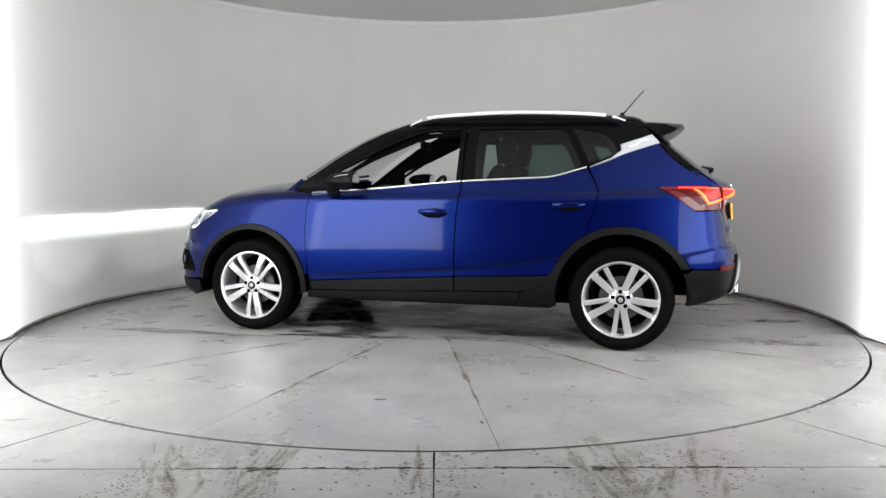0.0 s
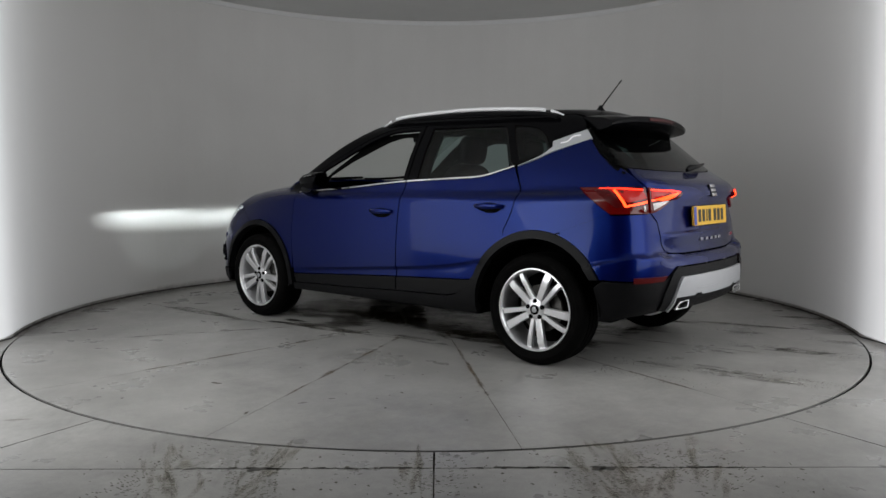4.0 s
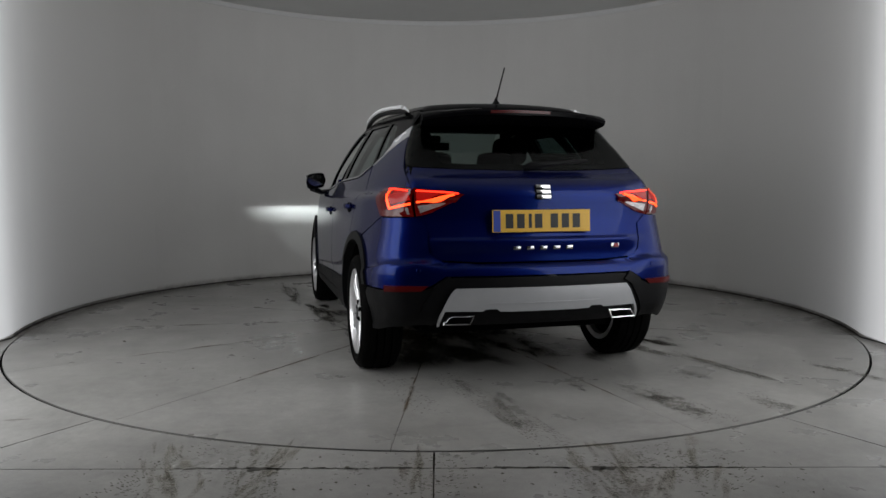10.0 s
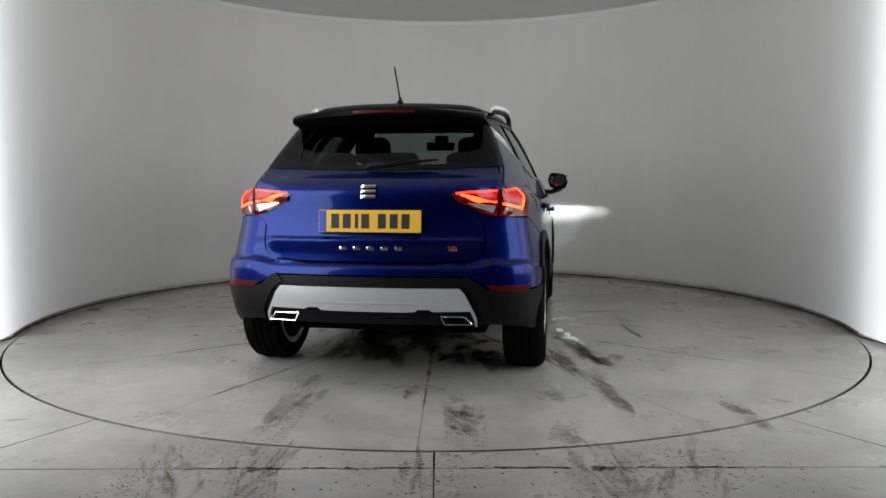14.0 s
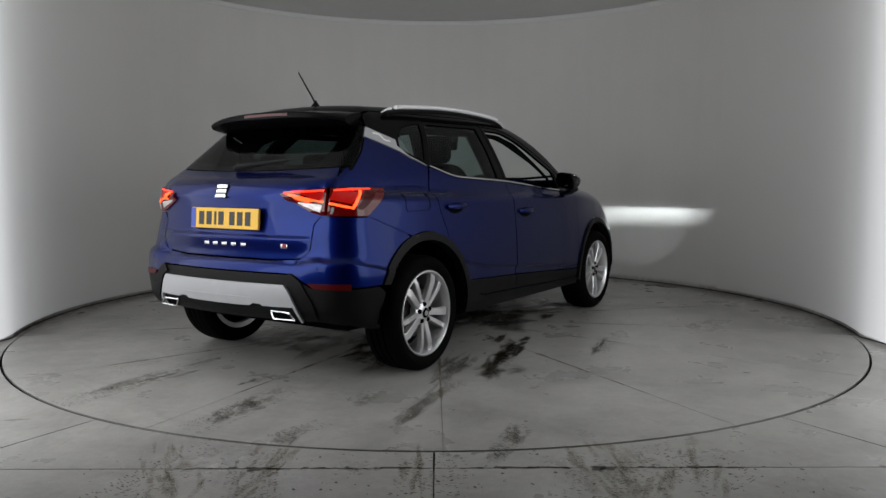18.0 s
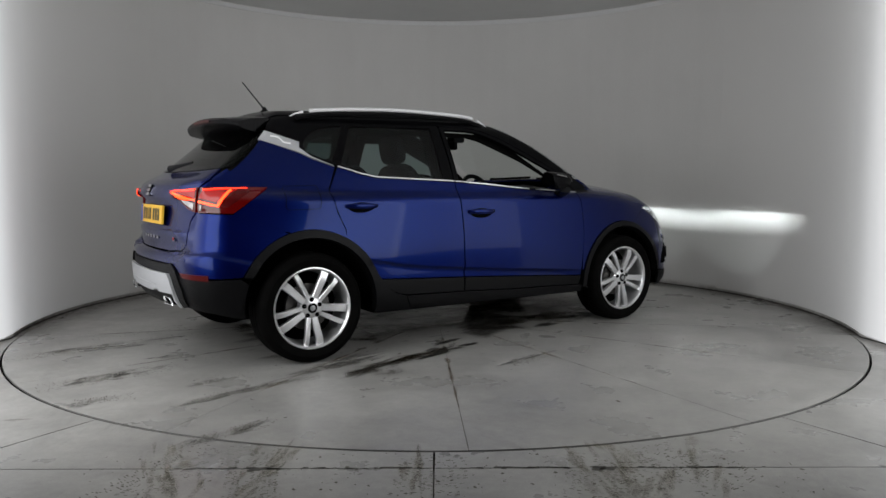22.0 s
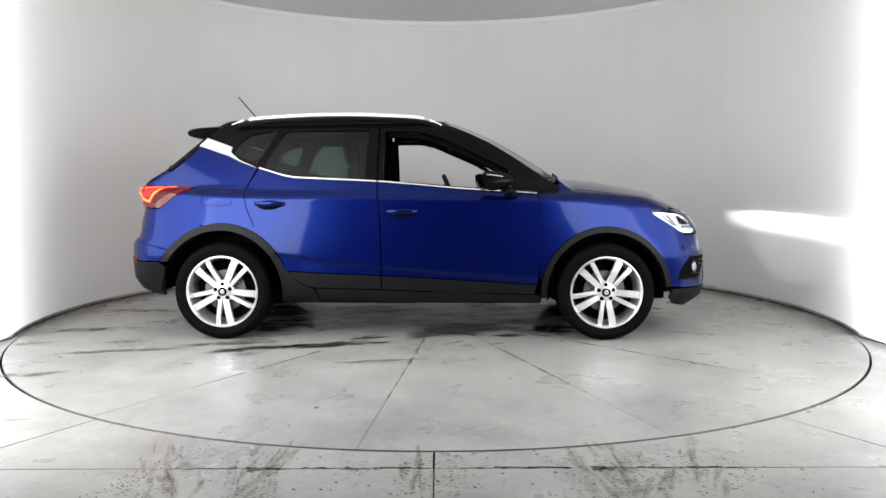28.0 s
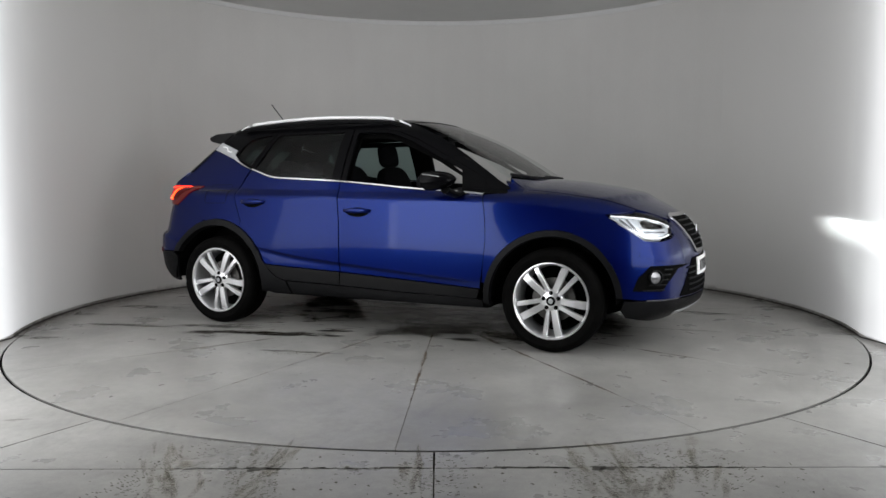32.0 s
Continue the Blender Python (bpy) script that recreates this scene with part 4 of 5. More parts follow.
    # rear quarter
    tail_gap = [(-1.50, 0.60, 1.30), (-1.56, 0.615, 1.22), (-1.66, 0.635, 1.13), (-1.78, 0.640, 1.07), (-1.85, 0.640, 1.03)]
    light_top = [(-1.80, 0.70, 1.028), (-1.66, 0.71, 1.028), (-1.495, 0.716, 1.026)]
    light_low = [(-1.60, 0.75, 0.952), (-1.712, 0.775, 0.882)]
    qt = [(-1.052, 0.79, 1.148), (-1.085, 0.80, 1.09), (-1.126, 0.83, 1.015), (-1.131, 0.85, 0.97), (-1.109, 0.86, 0.88), (-1.063, 0.86, 0.775)]
    arch_q = [(x, 0.87, z) for x, z in arc(-AX, WHEEL_R, 0.458, 61, 106, 14)]
    panel("rear_quarter", qt + arch_q + [(-1.5, 0.84, 0.80)] + light_low[::-1] + light_top[::-1] + tail_gap[::-1] + [(-1.499, 0.62, 1.303), (-1.40, 0.65, 1.272), (-1.279, 0.68, 1.232), (-1.2, 0.71, 1.195)], "tail", s, PAINT, car, gap=0.0016, grid=0.024)
    # front wing
    wing_top = [(x, top_z(x, float(HOOD_Y(x)) + 0.004)) for x in np.linspace(1.75, 0.99, 16)]
    T_LAMP = top_z(1.75, float(HOOD_Y(1.75)) + 0.004) - 0.012
    panel("front_wing", [(0.905, 0.984), (0.824, 0.978)] + curve([(0.843, 0.88), (0.856, 0.70), (0.843, 0.54), (0.838, 0.42)], 4) + arc(AX, WHEEL_R, 0.438, 168, 74, 20) + [(1.50, 0.80), (1.592, 0.862), (1.745, T_LAMP)] + wing_top + [(0.95, 1.02)], "side", s, PAINT, car, gap=0.0016, grid=0.022)
    panel("cowl_corner", [(1.03, 0.62), (1.03, 0.70), (0.965, 0.715), (0.945, 0.66), (0.965, 0.62)], "top", s, PAINT, car, off=-0.03, thick=0.01, gap=0)
    # arches and sill
    panel("arch_cladding", arc(-AX, WHEEL_R, 0.457, 153.5, 22, 34) + curve([(-0.80, 0.43), (-0.74, 0.378), (-0.66, 0.352)], 4) + [(-0.62, 0.262), (-0.882, 0.27)] + arc(-AX, WHEEL_R, 0.408, -7, 150.5, 34), "side", s, PLASTIC, car, off=0.012, thick=0.05, label="matt black wheel arch cladding")
    panel("arch_cladding", arc(AX, WHEEL_R, 0.437, 5, 173, 34) + [(0.846, 0.29), (0.90, 0.285)] + arc(AX, WHEEL_R, 0.396, 187, 5, 34), "side", s, PLASTIC, car, off=0.012, thick=0.05, label="matt black wheel arch cladding")
    panel("sill", [(-0.618, 0.262), (-0.655, 0.350), (-0.21, 0.340), (0.255, 0.322), (0.803, 0.312), (0.842, 0.305), (0.842, 0.258)], "side", s, PLASTIC, car, off=0.004, thick=0.04, label="black side sill")
    # wheel housings
    for ax, r in ((-AX, 0.41), (AX, 0.40)):
        bm = bmesh.new()
        lathe(bm, [(r, s * 0.84), (r, s * 0.55), (0.02, s * 0.54)], 40, Matrix.Translation((ax, 0, WHEEL_R)))
        bmesh.ops.delete(bm, geom=[v for v in bm.verts if v.co.z < 0.31], context="VERTS")
        part("wheel_housing", bm, DARK, car)

# tail: gate, glass, bumper, lamps
low_glass = [(-1.74 - 0.07 * (1 - (y / 0.62) ** 2), y, 1.118 + 0.05 * abs(y) ** 2.2) for y in np.linspace(-0.625, 0.625, 25)]
tail_side = [(-1.79, 0.632, 1.07), (-1.85, 0.632, 1.03), (-1.87, 0.62, 0.90), (-1.9, 0.577, 0.84), (-1.9, 0.55, 0.71), (-1.92, 0.53, 0.680), (-1.92, 0.49, 0.666)]
gate = panel("tailgate", low_glass + tail_side + [(-1.95, y, 0.657) for y in np.linspace(0.35, -0.35, 9)] + [(x, -y, z) for x, y, z in tail_side[::-1]], "tail", 1, PAINT, car, gap=0.003, grid=0.028, rows=shelf(np.linspace(-0.6, 0.6, 80), (0.662, 0.668, 0.676, 0.70, 0.762, 0.772, 0.78, 0.788, 0.95, 0.958, 0.964, 0.970, 0.976, 0.983, 0.995, 1.03, 1.04, 1.05, 1.062, 1.08)))
glass_side = [(-1.66, 0.627, 1.145), (-1.56, 0.607, 1.225), (-1.505, 0.592, 1.30), (-1.45, 0.56, 1.365)]
glass_top = [(-1.44 - 0.03 * (1 - y * y / 0.2), y, 1.385 + 0.02 * (1 - y * y / 0.2)) for y in np.linspace(0.45, -0.45, 14)]
panel("rear_window", low_glass + glass_side + glass_top + [(x, -y, z) for x, y, z in glass_side[::-1]], "tail", 1, DEEP, gate, off=0.0, thick=0, gap=0.002, label="dark privacy rear glass")
frit_low = [(-1.8, y, 1.15 + 0.05 * abs(y) ** 2.2) for y in np.linspace(-0.52, 0.52, 15)]
frit_top = [(-1.5, y, 1.335 - 0.02 * y * y) for y in np.linspace(0.43, -0.43, 11)]
panel("glass_border", low_glass + glass_side + glass_top + [(x, -y, z) for x, y, z in glass_side[::-1]], "tail", 1, DARK, gate, off=-0.006, thick=0.002, gap=0.002, holes=[frit_low + frit_top])
bumper_arch = [(x, 0.85, z) for x, z in arc(-AX, WHEEL_R, 0.458, 107, 153, 12)]
b_side = bumper_arch + [(-1.70, 0.84, 0.530), (-1.85, 0.79, 0.528), (-1.93, 0.70, 0.528), (-1.96, 0.62, 0.53), (-1.97, 0.58, 0.545), (-2.0, 0.515, 0.592)]
b_top = [(-1.5, 0.84, 0.795), (-1.712, 0.775, 0.878), (-1.80, 0.74, 0.880), (-1.87, 0.628, 0.885), (-1.9, 0.580, 0.84), (-1.9, 0.553, 0.71), (-1.92, 0.533, 0.677), (-1.92, 0.49, 0.662)]
bumper_fold = [[(x, q * (0.85 - 0.5 * max(0, -1.7 - x)), 0.60 - 0.25 * (x + 1.62) + d) for x in np.arange(-1.86, -1.50, 0.012)] for q in (1, -1) for d in (0.020, 0.010, 0.003, -0.004, -0.012, -0.022)]
bumper = panel("rear_bumper", [(-2.0, y, 0.653) for y in np.linspace(-0.35, 0.35, 9)] + b_top[::-1] + b_side + [(-2.0, y, 0.594) for y in np.linspace(0.4, -0.4, 9)] + [(x, -y, z) for x, y, z in b_side[::-1] + b_top], "tail", 1, PAINT, car, grid=0.026, gap=0.002, label="blue rear bumper with black lower half", rows=shelf(np.linspace(-0.66, 0.66, 90), (0.615, 0.630, 0.638, 0.646, 0.652, 0.660, 0.668, 0.676, 0.686)) + bumper_fold)
c_side = [(-1.70, 0.84, 0.524), (-1.66, 0.85, 0.49)] + [(x, 0.85, z) for x, z in arc(-AX, WHEEL_R, 0.408, 160, 184, 6)] + [(-1.75, 0.82, 0.302), (-1.85, 0.77, 0.33), (-1.92, 0.66, 0.345), (-1.95, 0.6, 0.35)]
c_up = [(-1.85, 0.79, 0.523), (-1.93, 0.70, 0.523), (-1.96, 0.62, 0.525), (-1.97, 0.575, 0.541), (-2.0, 0.515, 0.588)]
panel("bumper_cladding", [(-2.0, y, 0.590) for y in np.linspace(-0.4, 0.4, 9)] + c_up[::-1] + c_side + [(-1.99, 0.5, 0.35)] + [(-1.99, y, 0.345) for y in np.linspace(0.35, -0.35, 7)] + [(-1.99, -0.5, 0.35)] + [(x, -y, z) for x, y, z in c_side[::-1] + c_up], "tail", 1, PLASTIC, bumper, off=0.001, grid=0.03)
diff = [(-2.0, 0.462, 0.538), (-2.0, 0.49, 0.51), (-1.98, 0.575, 0.352), (-1.98, 0.555, 0.352), (-2.0, 0.52, 0.424), (-2.02, 0.33, 0.422), (-2.02, 0.31, 0.432), (-2.02, 0.255, 0.432), (-2.02, 0.24, 0.420)]
panel("diffuser", [(-2.0, y, 0.538) for y in np.linspace(-0.4, 0.4, 9)] + diff + [(-2.02, y, 0.418) for y in np.linspace(0.18, -0.18, 5)] + [(x, -y, z) for x, y, z in diff[::-1]], "tail", 1, SILVER, bumper, off=0.018, thick=0.02, grid=0.03, label="silver diffuser plate")
for s in (1, -1):
    strip("diffuser_step", [(-2.02, y, 0.462) for y in np.linspace(0.30, -0.01 if s > 0 else 0.0, 6)], "tail", s, 0.004, SILVER, bumper, off=0.021)
    panel("reflector", [(-1.86, 0.785, 0.55), (-1.93, 0.70, 0.552), (-1.97, 0.585, 0.551), (-1.955, 0.615, 0.522), (-1.86, 0.785, 0.516)], "tail", s, REDLENS, bumper, off=0.006, thick=0.01, label="red rear reflector")
    strip("cladding_rib", [(-2.0, 0.475, 0.577), (-1.985, 0.525, 0.545), (-1.965, 0.585, 0.44), (-1.955, 0.61, 0.36)], "tail", s, 0.05, PLASTIC, bumper, off=0.012, thick=0.014)
    # exhaust trim
    ex = [(-1.985, 0.365, 0.398), (-1.985, 0.485, 0.398), (-1.975, 0.52, 0.36), (-1.985, 0.385, 0.358)]
    ex = [(x, y * s, z) for x, y, z in ex]
    loop3 = []
    for a, b in zip(ex, ex[1:] + ex[:1]):
        loop3 += [tuple(Vector(a).lerp(Vector(b), k / 6)) for k in range(6)]
    loop3 = [(x - 0.014, y, z) for x, y, z in loop3]
    part("exhaust_trim", sweep(bmesh.new(), loop3, 0.004, 0.006, 8, up=Vector((1, 0, 0.2)), closed=True), CHROME, bumper, "chrome exhaust trim")
    panel("exhaust_recess", [(-1.985, 0.37, 0.395), (-1.985, 0.48, 0.395), (-1.975, 0.51, 0.363), (-1.985, 0.39, 0.361)], "tail", s, DARK, bumper, off=0.008, thick=0.004)
    bm = bmesh.new()
    p = laid(flat([(-1.96, 0.64, 0.625)], "tail", s), "tail", s)[0]
    d = slope(np.array([p]))[0]
    lathe(bm, [(0.001, 0.002), (0.009, 0.002), (0.011, 0.0), (0.011, -0.004)], 16, Matrix.Translation(p) @ Vector(d).to_track_quat("Y", "Z").to_matrix().to_4x4())
    part("parking_sensor", bm, PAINT, bumper)
    # tail lamps
    o_out = light_top[::-1] + [(-1.85, 0.642, 1.028), (-1.87, 0.638, 0.885), (-1.80, 0.74, 0.884)] + light_low[::-1]
    tl = panel("tail_lamp", o_out, "tail", s, GLOW, car, off=0.006, thick=0.03, gap=0.002, grid=0.02, label="lit red tail lamp")
    panel("lamp_reflector", [(-1.66, 0.71, 1.010), (-1.845, 0.656, 1.006), (-1.862, 0.652, 0.968), (-1.795, 0.733, 0.945), (-1.745, 0.74, 0.985)], "tail", s, REDMID, tl, off=0.0075, thick=0.003, gap=0, grid=0.02)
    panel("lamp_reflector", [(-1.58, 0.715, 1.012), (-1.66, 0.712, 1.012), (-1.775, 0.75, 0.925), (-1.745, 0.765, 0.915)], "tail", s, REDLENS, tl, off=0.0075, thick=0.003, gap=0, grid=0.02)
    strip("light_guide", [(-1.615, 0.71, 1.016), (-1.72, 0.705, 1.015), (-1.845, 0.66, 1.013)], "tail", s, 0.007, REDLED, tl, off=0.010, thick=0.005)
    strip("light_guide", [(-1.700, 0.708, 1.008), (-1.75, 0.728, 0.965), (-1.791, 0.739, 0.922)], "tail", s, 0.012, REDHOT, tl, off=0.010, thick=0.005)
    strip("light_guide", [(-1.786, 0.742, 0.925), (-1.825, 0.70, 0.936), (-1.866, 0.654, 0.950)], "tail", s, 0.011, REDHOT, tl, off=0.010, thick=0.005)
    panel("reversing_lens", [(-1.85, 0.676, 0.930), (-1.86, 0.662, 0.934), (-1.865, 0.655, 0.898), (-1.855, 0.668, 0.897)], "tail", s, WHITELENS, tl, off=0.0085, thick=0.004)
    o_in = [(-1.86, 0.636, 1.028), (-1.93, 0.47, 1.008), (-1.955, 0.40, 0.995), (-1.945, 0.44, 0.97), (-1.90, 0.56, 0.905), (-1.875, 0.632, 0.886)]
    ti = panel("tail_lamp_inner", o_in, "tail", s, GLOW, gate, off=0.012, thick=0.03, gap=0.002, grid=0.02, label="lit red inner tail lamp")
    panel("lamp_reflector", [(-1.866, 0.622, 1.008), (-1.93, 0.50, 0.998), (-1.90, 0.56, 0.978), (-1.872, 0.622, 0.965)], "tail", s, REDMID, ti, off=0.0135, thick=0.003, gap=0, grid=0.02)
    strip("light_guide", [(-1.865, 0.622, 1.013), (-1.93, 0.48, 1.003), (-1.95, 0.43, 0.997)], "tail", s, 0.007, REDLED, ti, off=0.0155, thick=0.005)
    strip("light_guide", [(-1.87, 0.622, 0.957), (-1.92, 0.53, 0.977), (-1.945, 0.45, 0.993)], "tail", s, 0.010, REDHOT, ti, off=0.0155, thick=0.005)
    panel("reversing_lens", [(-1.87, 0.618, 0.942), (-1.92, 0.52, 0.957), (-1.935, 0.47, 0.965), (-1.915, 0.52, 0.937), (-1.88, 0.61, 0.903)], "tail", s, WHITELENS, ti, off=0.0145, thick=0.004)

for s in (1, -1):
    panel("window_surround", [(-1.44, 0.50, 1.385), (-1.50, 0.615, 1.30), (-1.56, 0.63, 1.22), (-1.66, 0.65, 1.13), (-1.72, 0.654, 1.10), (-1.72, 0.60, 1.12), (-1.66, 0.57, 1.16), (-1.5, 0.50, 1.34)], "tail", s, BLACK, gate, off=-0.008, thick=0.004, gap=0)

    strip("gate_flange", [(-1.69, 0.64, 1.125), (-1.78, 0.645, 1.07), (-1.86, 0.642, 1.032)], "tail", s, 0.04, PAINT, gate, off=-0.007, thick=0.003)
    strip("gate_flange", [(-1.87, 0.625, 0.89), (-1.9, 0.579, 0.84), (-1.9, 0.552, 0.71), (-1.92, 0.50, 0.668)], "tail", s, 0.035, PAINT, gate, off=-0.006, thick=0.003)

# spoiler over the rear glass
bm = bmesh.new()
rings = []
for k in range(25):
    y = -0.53 + 1.06 * k / 24
    e = abs(y) / 0.53
    zt = top_z(-1.40, y * 0.86)
    xt = -1.66 + 0.045 * e ** 2 + 0.02 * e ** 8
    zr = zt - 0.030 - 0.010 * e ** 4
    rings.append([bm.verts.new(v) for v in ((-1.36, y * 0.9, zt - 0.004), (-1.42, y * 0.95, zt - 0.002), (-1.53, y, zt - 0.012), (xt + 0.012, y, zr + 0.008), (xt, y, zr - 0.004), (xt + 0.006, y, zr - 0.018 - 0.012 * (1 - e)), (-1.575, y, zr - 0.062 + 0.034 * e ** 3), (-1.50, y * 0.98, zr - 0.082 + 0.035 * e ** 3), (-1.42, y * 0.92, zt - 0.10 + 0.02 * e ** 3))])
for A, B in zip(rings, rings[1:]):
    for i in range(8):
        bm.faces.new((A[i], B[i], B[i + 1], A[i + 1]))
bm.faces.new(rings[0]), bm.faces.new(rings[-1][::-1])
bmesh.ops.recalc_face_normals(bm, faces=bm.faces)
spoiler = part("spoiler", bm, BLACK, car, "gloss black roof spoiler")
bm = bmesh.new()
for k in range(16):
    y = -0.17 + 0.34 * k / 16
    y1 = y + 0.34 / 16
    f = lambda q: -1.66 + 0.045 * (abs(q) / 0.53) ** 2 - 0.0015
    g = lambda q: top_z(-1.40, q * 0.86) - 0.030
    bm.faces.new([bm.verts.new(v) for v in ((f(y), y, g(y) - 0.018), (f(y1), y1, g(y1) - 0.018), (f(y1) - 0.001, y1, g(y1) - 0.003), (f(y) - 0.001, y, g(y) - 0.003))])
part("brake_strip", bm, REDSOFT, spoiler, "dark red brake strip")

# front wipers along the foot of the screen
for y0, y1 in ((-0.10, -0.62), (0.48, -0.05)):
    path = [(x + 0.012, y, top_z(x, y) + 0.002) for x, y in ((1.03 - 0.19 * y * y + 0.005 - 0.03 * k / 7, y) for k, y in enumerate(np.linspace(y0, y1, 8)))]
    part("front_wiper", sweep(bmesh.new(), path, 0.006, 0.010, 8), PLASTIC, car, "black front wiper")

# rear wiper
bm = bmesh.new()
sweep(bm, [(-1.845, 0.05, 1.128), (-1.85, 0.02, 1.14), (-1.84, -0.12, 1.152), (-1.805, -0.32, 1.172)], [0.012, 0.02, 0.013, 0.006], [0.012, 0.02, 0.013, 0.007], 8)
part("rear_wiper", bm, PLASTIC, gate, "black rear wiper")

# plate, badge, lettering bars
def upright(y, z):
    p = laid(flat([(-1.95, y, z)], "tail", 1), "tail", 1)[0]
    return float(p[0])


px = min(upright(0, 0.81), upright(0, 0.92)) - 0.012
tilt = Matrix.Translation((px, 0, 0.863)) @ pose(0, 0, 0, 0, 4, 0)
plate = part("number_plate", box(bmesh.new(), -0.004, 0.012, -0.262, 0.262, -0.056, 0.056, tilt, 0.004), YELLOW, gate, "yellow rear number plate", smooth=False)
part("plate_band", box(bmesh.new(), -0.0055, -0.003, 0.222, 0.259, -0.053, 0.053, tilt), BLUEBAND, plate, smooth=False)
for k, yy in enumerate((0.175, 0.115, 0.065, 0.02, -0.065, -0.125, -0.185)):
    part("print_bar", box(bmesh.new(), -0.0055, -0.003, yy - (0.008 if k == 2 else 0.02), yy + (0.008 if k == 2 else 0.02), -0.036, 0.036, tilt), INK, plate, smooth=False)
# badge
bm_at = Matrix.Translation((upright(0, 1.009) - 0.001, 0, 1.009)) @ pose(0, 0, 0, 0, 17, 0)
badge = part("badge", box(bmesh.new(), -0.003, 0.012, -0.044, 0.044, -0.037, 0.037, bm_at, 0.005), BLACK, gate, "chrome and black maker's badge")
for dz in (0.026, 0.0, -0.026):
    part("badge_bar", box(bmesh.new(), -0.006, 0.0, -0.038, 0.038, dz - 0.009, dz + 0.009, bm_at, 0.0025), CHROME, badge)
for k in range(5):
    y0 = 0.135 - k * 0.071
    xx = upright(y0, 0.728)
    bm = box(bmesh.new(), xx - 0.006, xx + 0.006, y0 - 0.019, y0 + 0.019, 0.718, 0.737, bevel=0.003)
    part("lettering_bar", bm, LETTER, gate, "small chrome lettering bar")
xx = upright(-0.42, 0.73)
part("trim_badge", box(bmesh.new(), xx - 0.006, xx + 0.006, -0.44, -0.395, 0.717, 0.741, bevel=0.003), LETTER, gate, "small chrome and red trim badge")
part("trim_badge_core", box(bmesh.new(), xx - 0.009, xx - 0.004, -0.435, -0.41, 0.722, 0.74), mat("red enamel", (0.25, 0.01, 0.02), 0.3), gate)

# nose
n_side = [(x, 0.86, z) for x, z in arc(AX, WHEEL_R, 0.438, 73, 5, 18)]
n_top = [(1.50, 0.80, 0.795), (1.59, 0.755, 0.855), (1.70, 0.715, 0.772), (1.785, 0.68, 0.705), (1.85, 0.60, 0.70), (1.90, 0.50, 0.715), (1.915, 0.46, 0.74), (1.92, 0.43, 0.80), (1.93, 0.38, 0.84)]
f_low = [(1.80, 0.76, 0.352), (1.93, 0.62, 0.350), (2.02, 0.45, 0.348)]
fb = panel("front_bumper", n_side[::-1] + n_top + [(1.97, y, 0.862) for y in np.linspace(0.3, -0.3, 7)] + [(x, -y, z) for x, y, z in n_top[::-1] + n_side] + [(x, -y, z) for x, y, z in f_low] + [(2.08, y, 0.345) for y in np.linspace(-0.3, 0.3, 7)] + f_low[::-1], "nose", 1, PAINT, car, grid=0.03)
panel("front_lip", [(1.72, 0.81, 0.345), (1.70, 0.81, 0.285), (1.73, 0.80, 0.245), (1.85, 0.68, 0.215), (1.97, 0.4, 0.20)] + [(2.02, 0, 0.20)] + [(1.97, -0.4, 0.20), (1.85, -0.68, 0.215), (1.73, -0.80, 0.245), (1.70, -0.81, 0.285), (1.72, -0.81, 0.345), (1.80, -0.76, 0.347), (1.93, -0.62, 0.345), (2.02, -0.45, 0.343), (2.08, 0, 0.34), (2.02, 0.45, 0.343), (1.93, 0.62, 0.345), (1.80, 0.76, 0.347)], "nose", 1, PLASTIC, fb, off=0.004, grid=0.04, label="black lower bumper")
strip("lip_trim", [(1.93, y, 0.265 - 0.02 * abs(y)) for y in np.linspace(-0.5, 0.5, 16)], "nose", 1, 0.02, SILVER, fb, off=0.008)
gr = [(1.95, 0.36, 0.835), (1.97, 0.36, 0.80), (2.04, 0.24, 0.64), (2.05, 0.20, 0.625)]
grille = panel("grille", [(1.97, y, 0.838) for y in (-0.2, 0, 0.2)] + gr + [(2.06, 0, 0.62)] + [(x, -y, z) for x, y, z in gr[::-1]], "nose", 1, DARK, fb, off=0.006, thick=0.01)
strip("grille_surround", curve([(1.97, 0.0, 0.84), (1.965, 0.2, 0.84), (1.95, 0.37, 0.838), (1.97, 0.36, 0.79), (2.04, 0.24, 0.63), (2.05, 0.19, 0.618), (2.06, 0, 0.615)], 5), "nose", 1, 0.02, CHROME, grille, off=0.012, thick=0.01)
strip("grille_surround", curve([(1.97, 0.0, 0.84), (1.965, 0.2, 0.84), (1.95, 0.37, 0.838), (1.97, 0.36, 0.79), (2.04, 0.24, 0.63), (2.05, 0.19, 0.618), (2.06, 0, 0.615)], 5), "nose", -1, 0.02, CHROME, grille, off=0.012, thick=0.01)
for k in range(6):
    z = 0.655 + k * 0.03
    w = 0.20 + 0.023 * k
    strip("grille_slat", [(1.98, y, z) for y in np.linspace(-w, w, 9)], "nose", 1, 0.008, PLASTIC, grille, off=0.012)
nx = float(laid(flat([(2.0, 0, 0.74)], "nose", 1), "nose", 1)[0][0])
part("badge", box(bmesh.new(), nx + 0.006, nx + 0.022, -0.045, 0.045, 0.70, 0.78, bevel=0.005), CHROME, grille, "chrome maker's badge")
low = [(2.06, 0.33, 0.583), (2.03, 0.44, 0.47), (2.005, 0.54, 0.356), (2.02, 0.45, 0.352)]
panel("lower_grille", [(2.07, y, 0.586) for y in (-0.2, 0, 0.2)] + low + [(2.08, 0, 0.35)] + [(x, -y, z) for x, y, z in low[::-1]], "nose", 1, DARK, fb, off=0.004, thick=0.01)
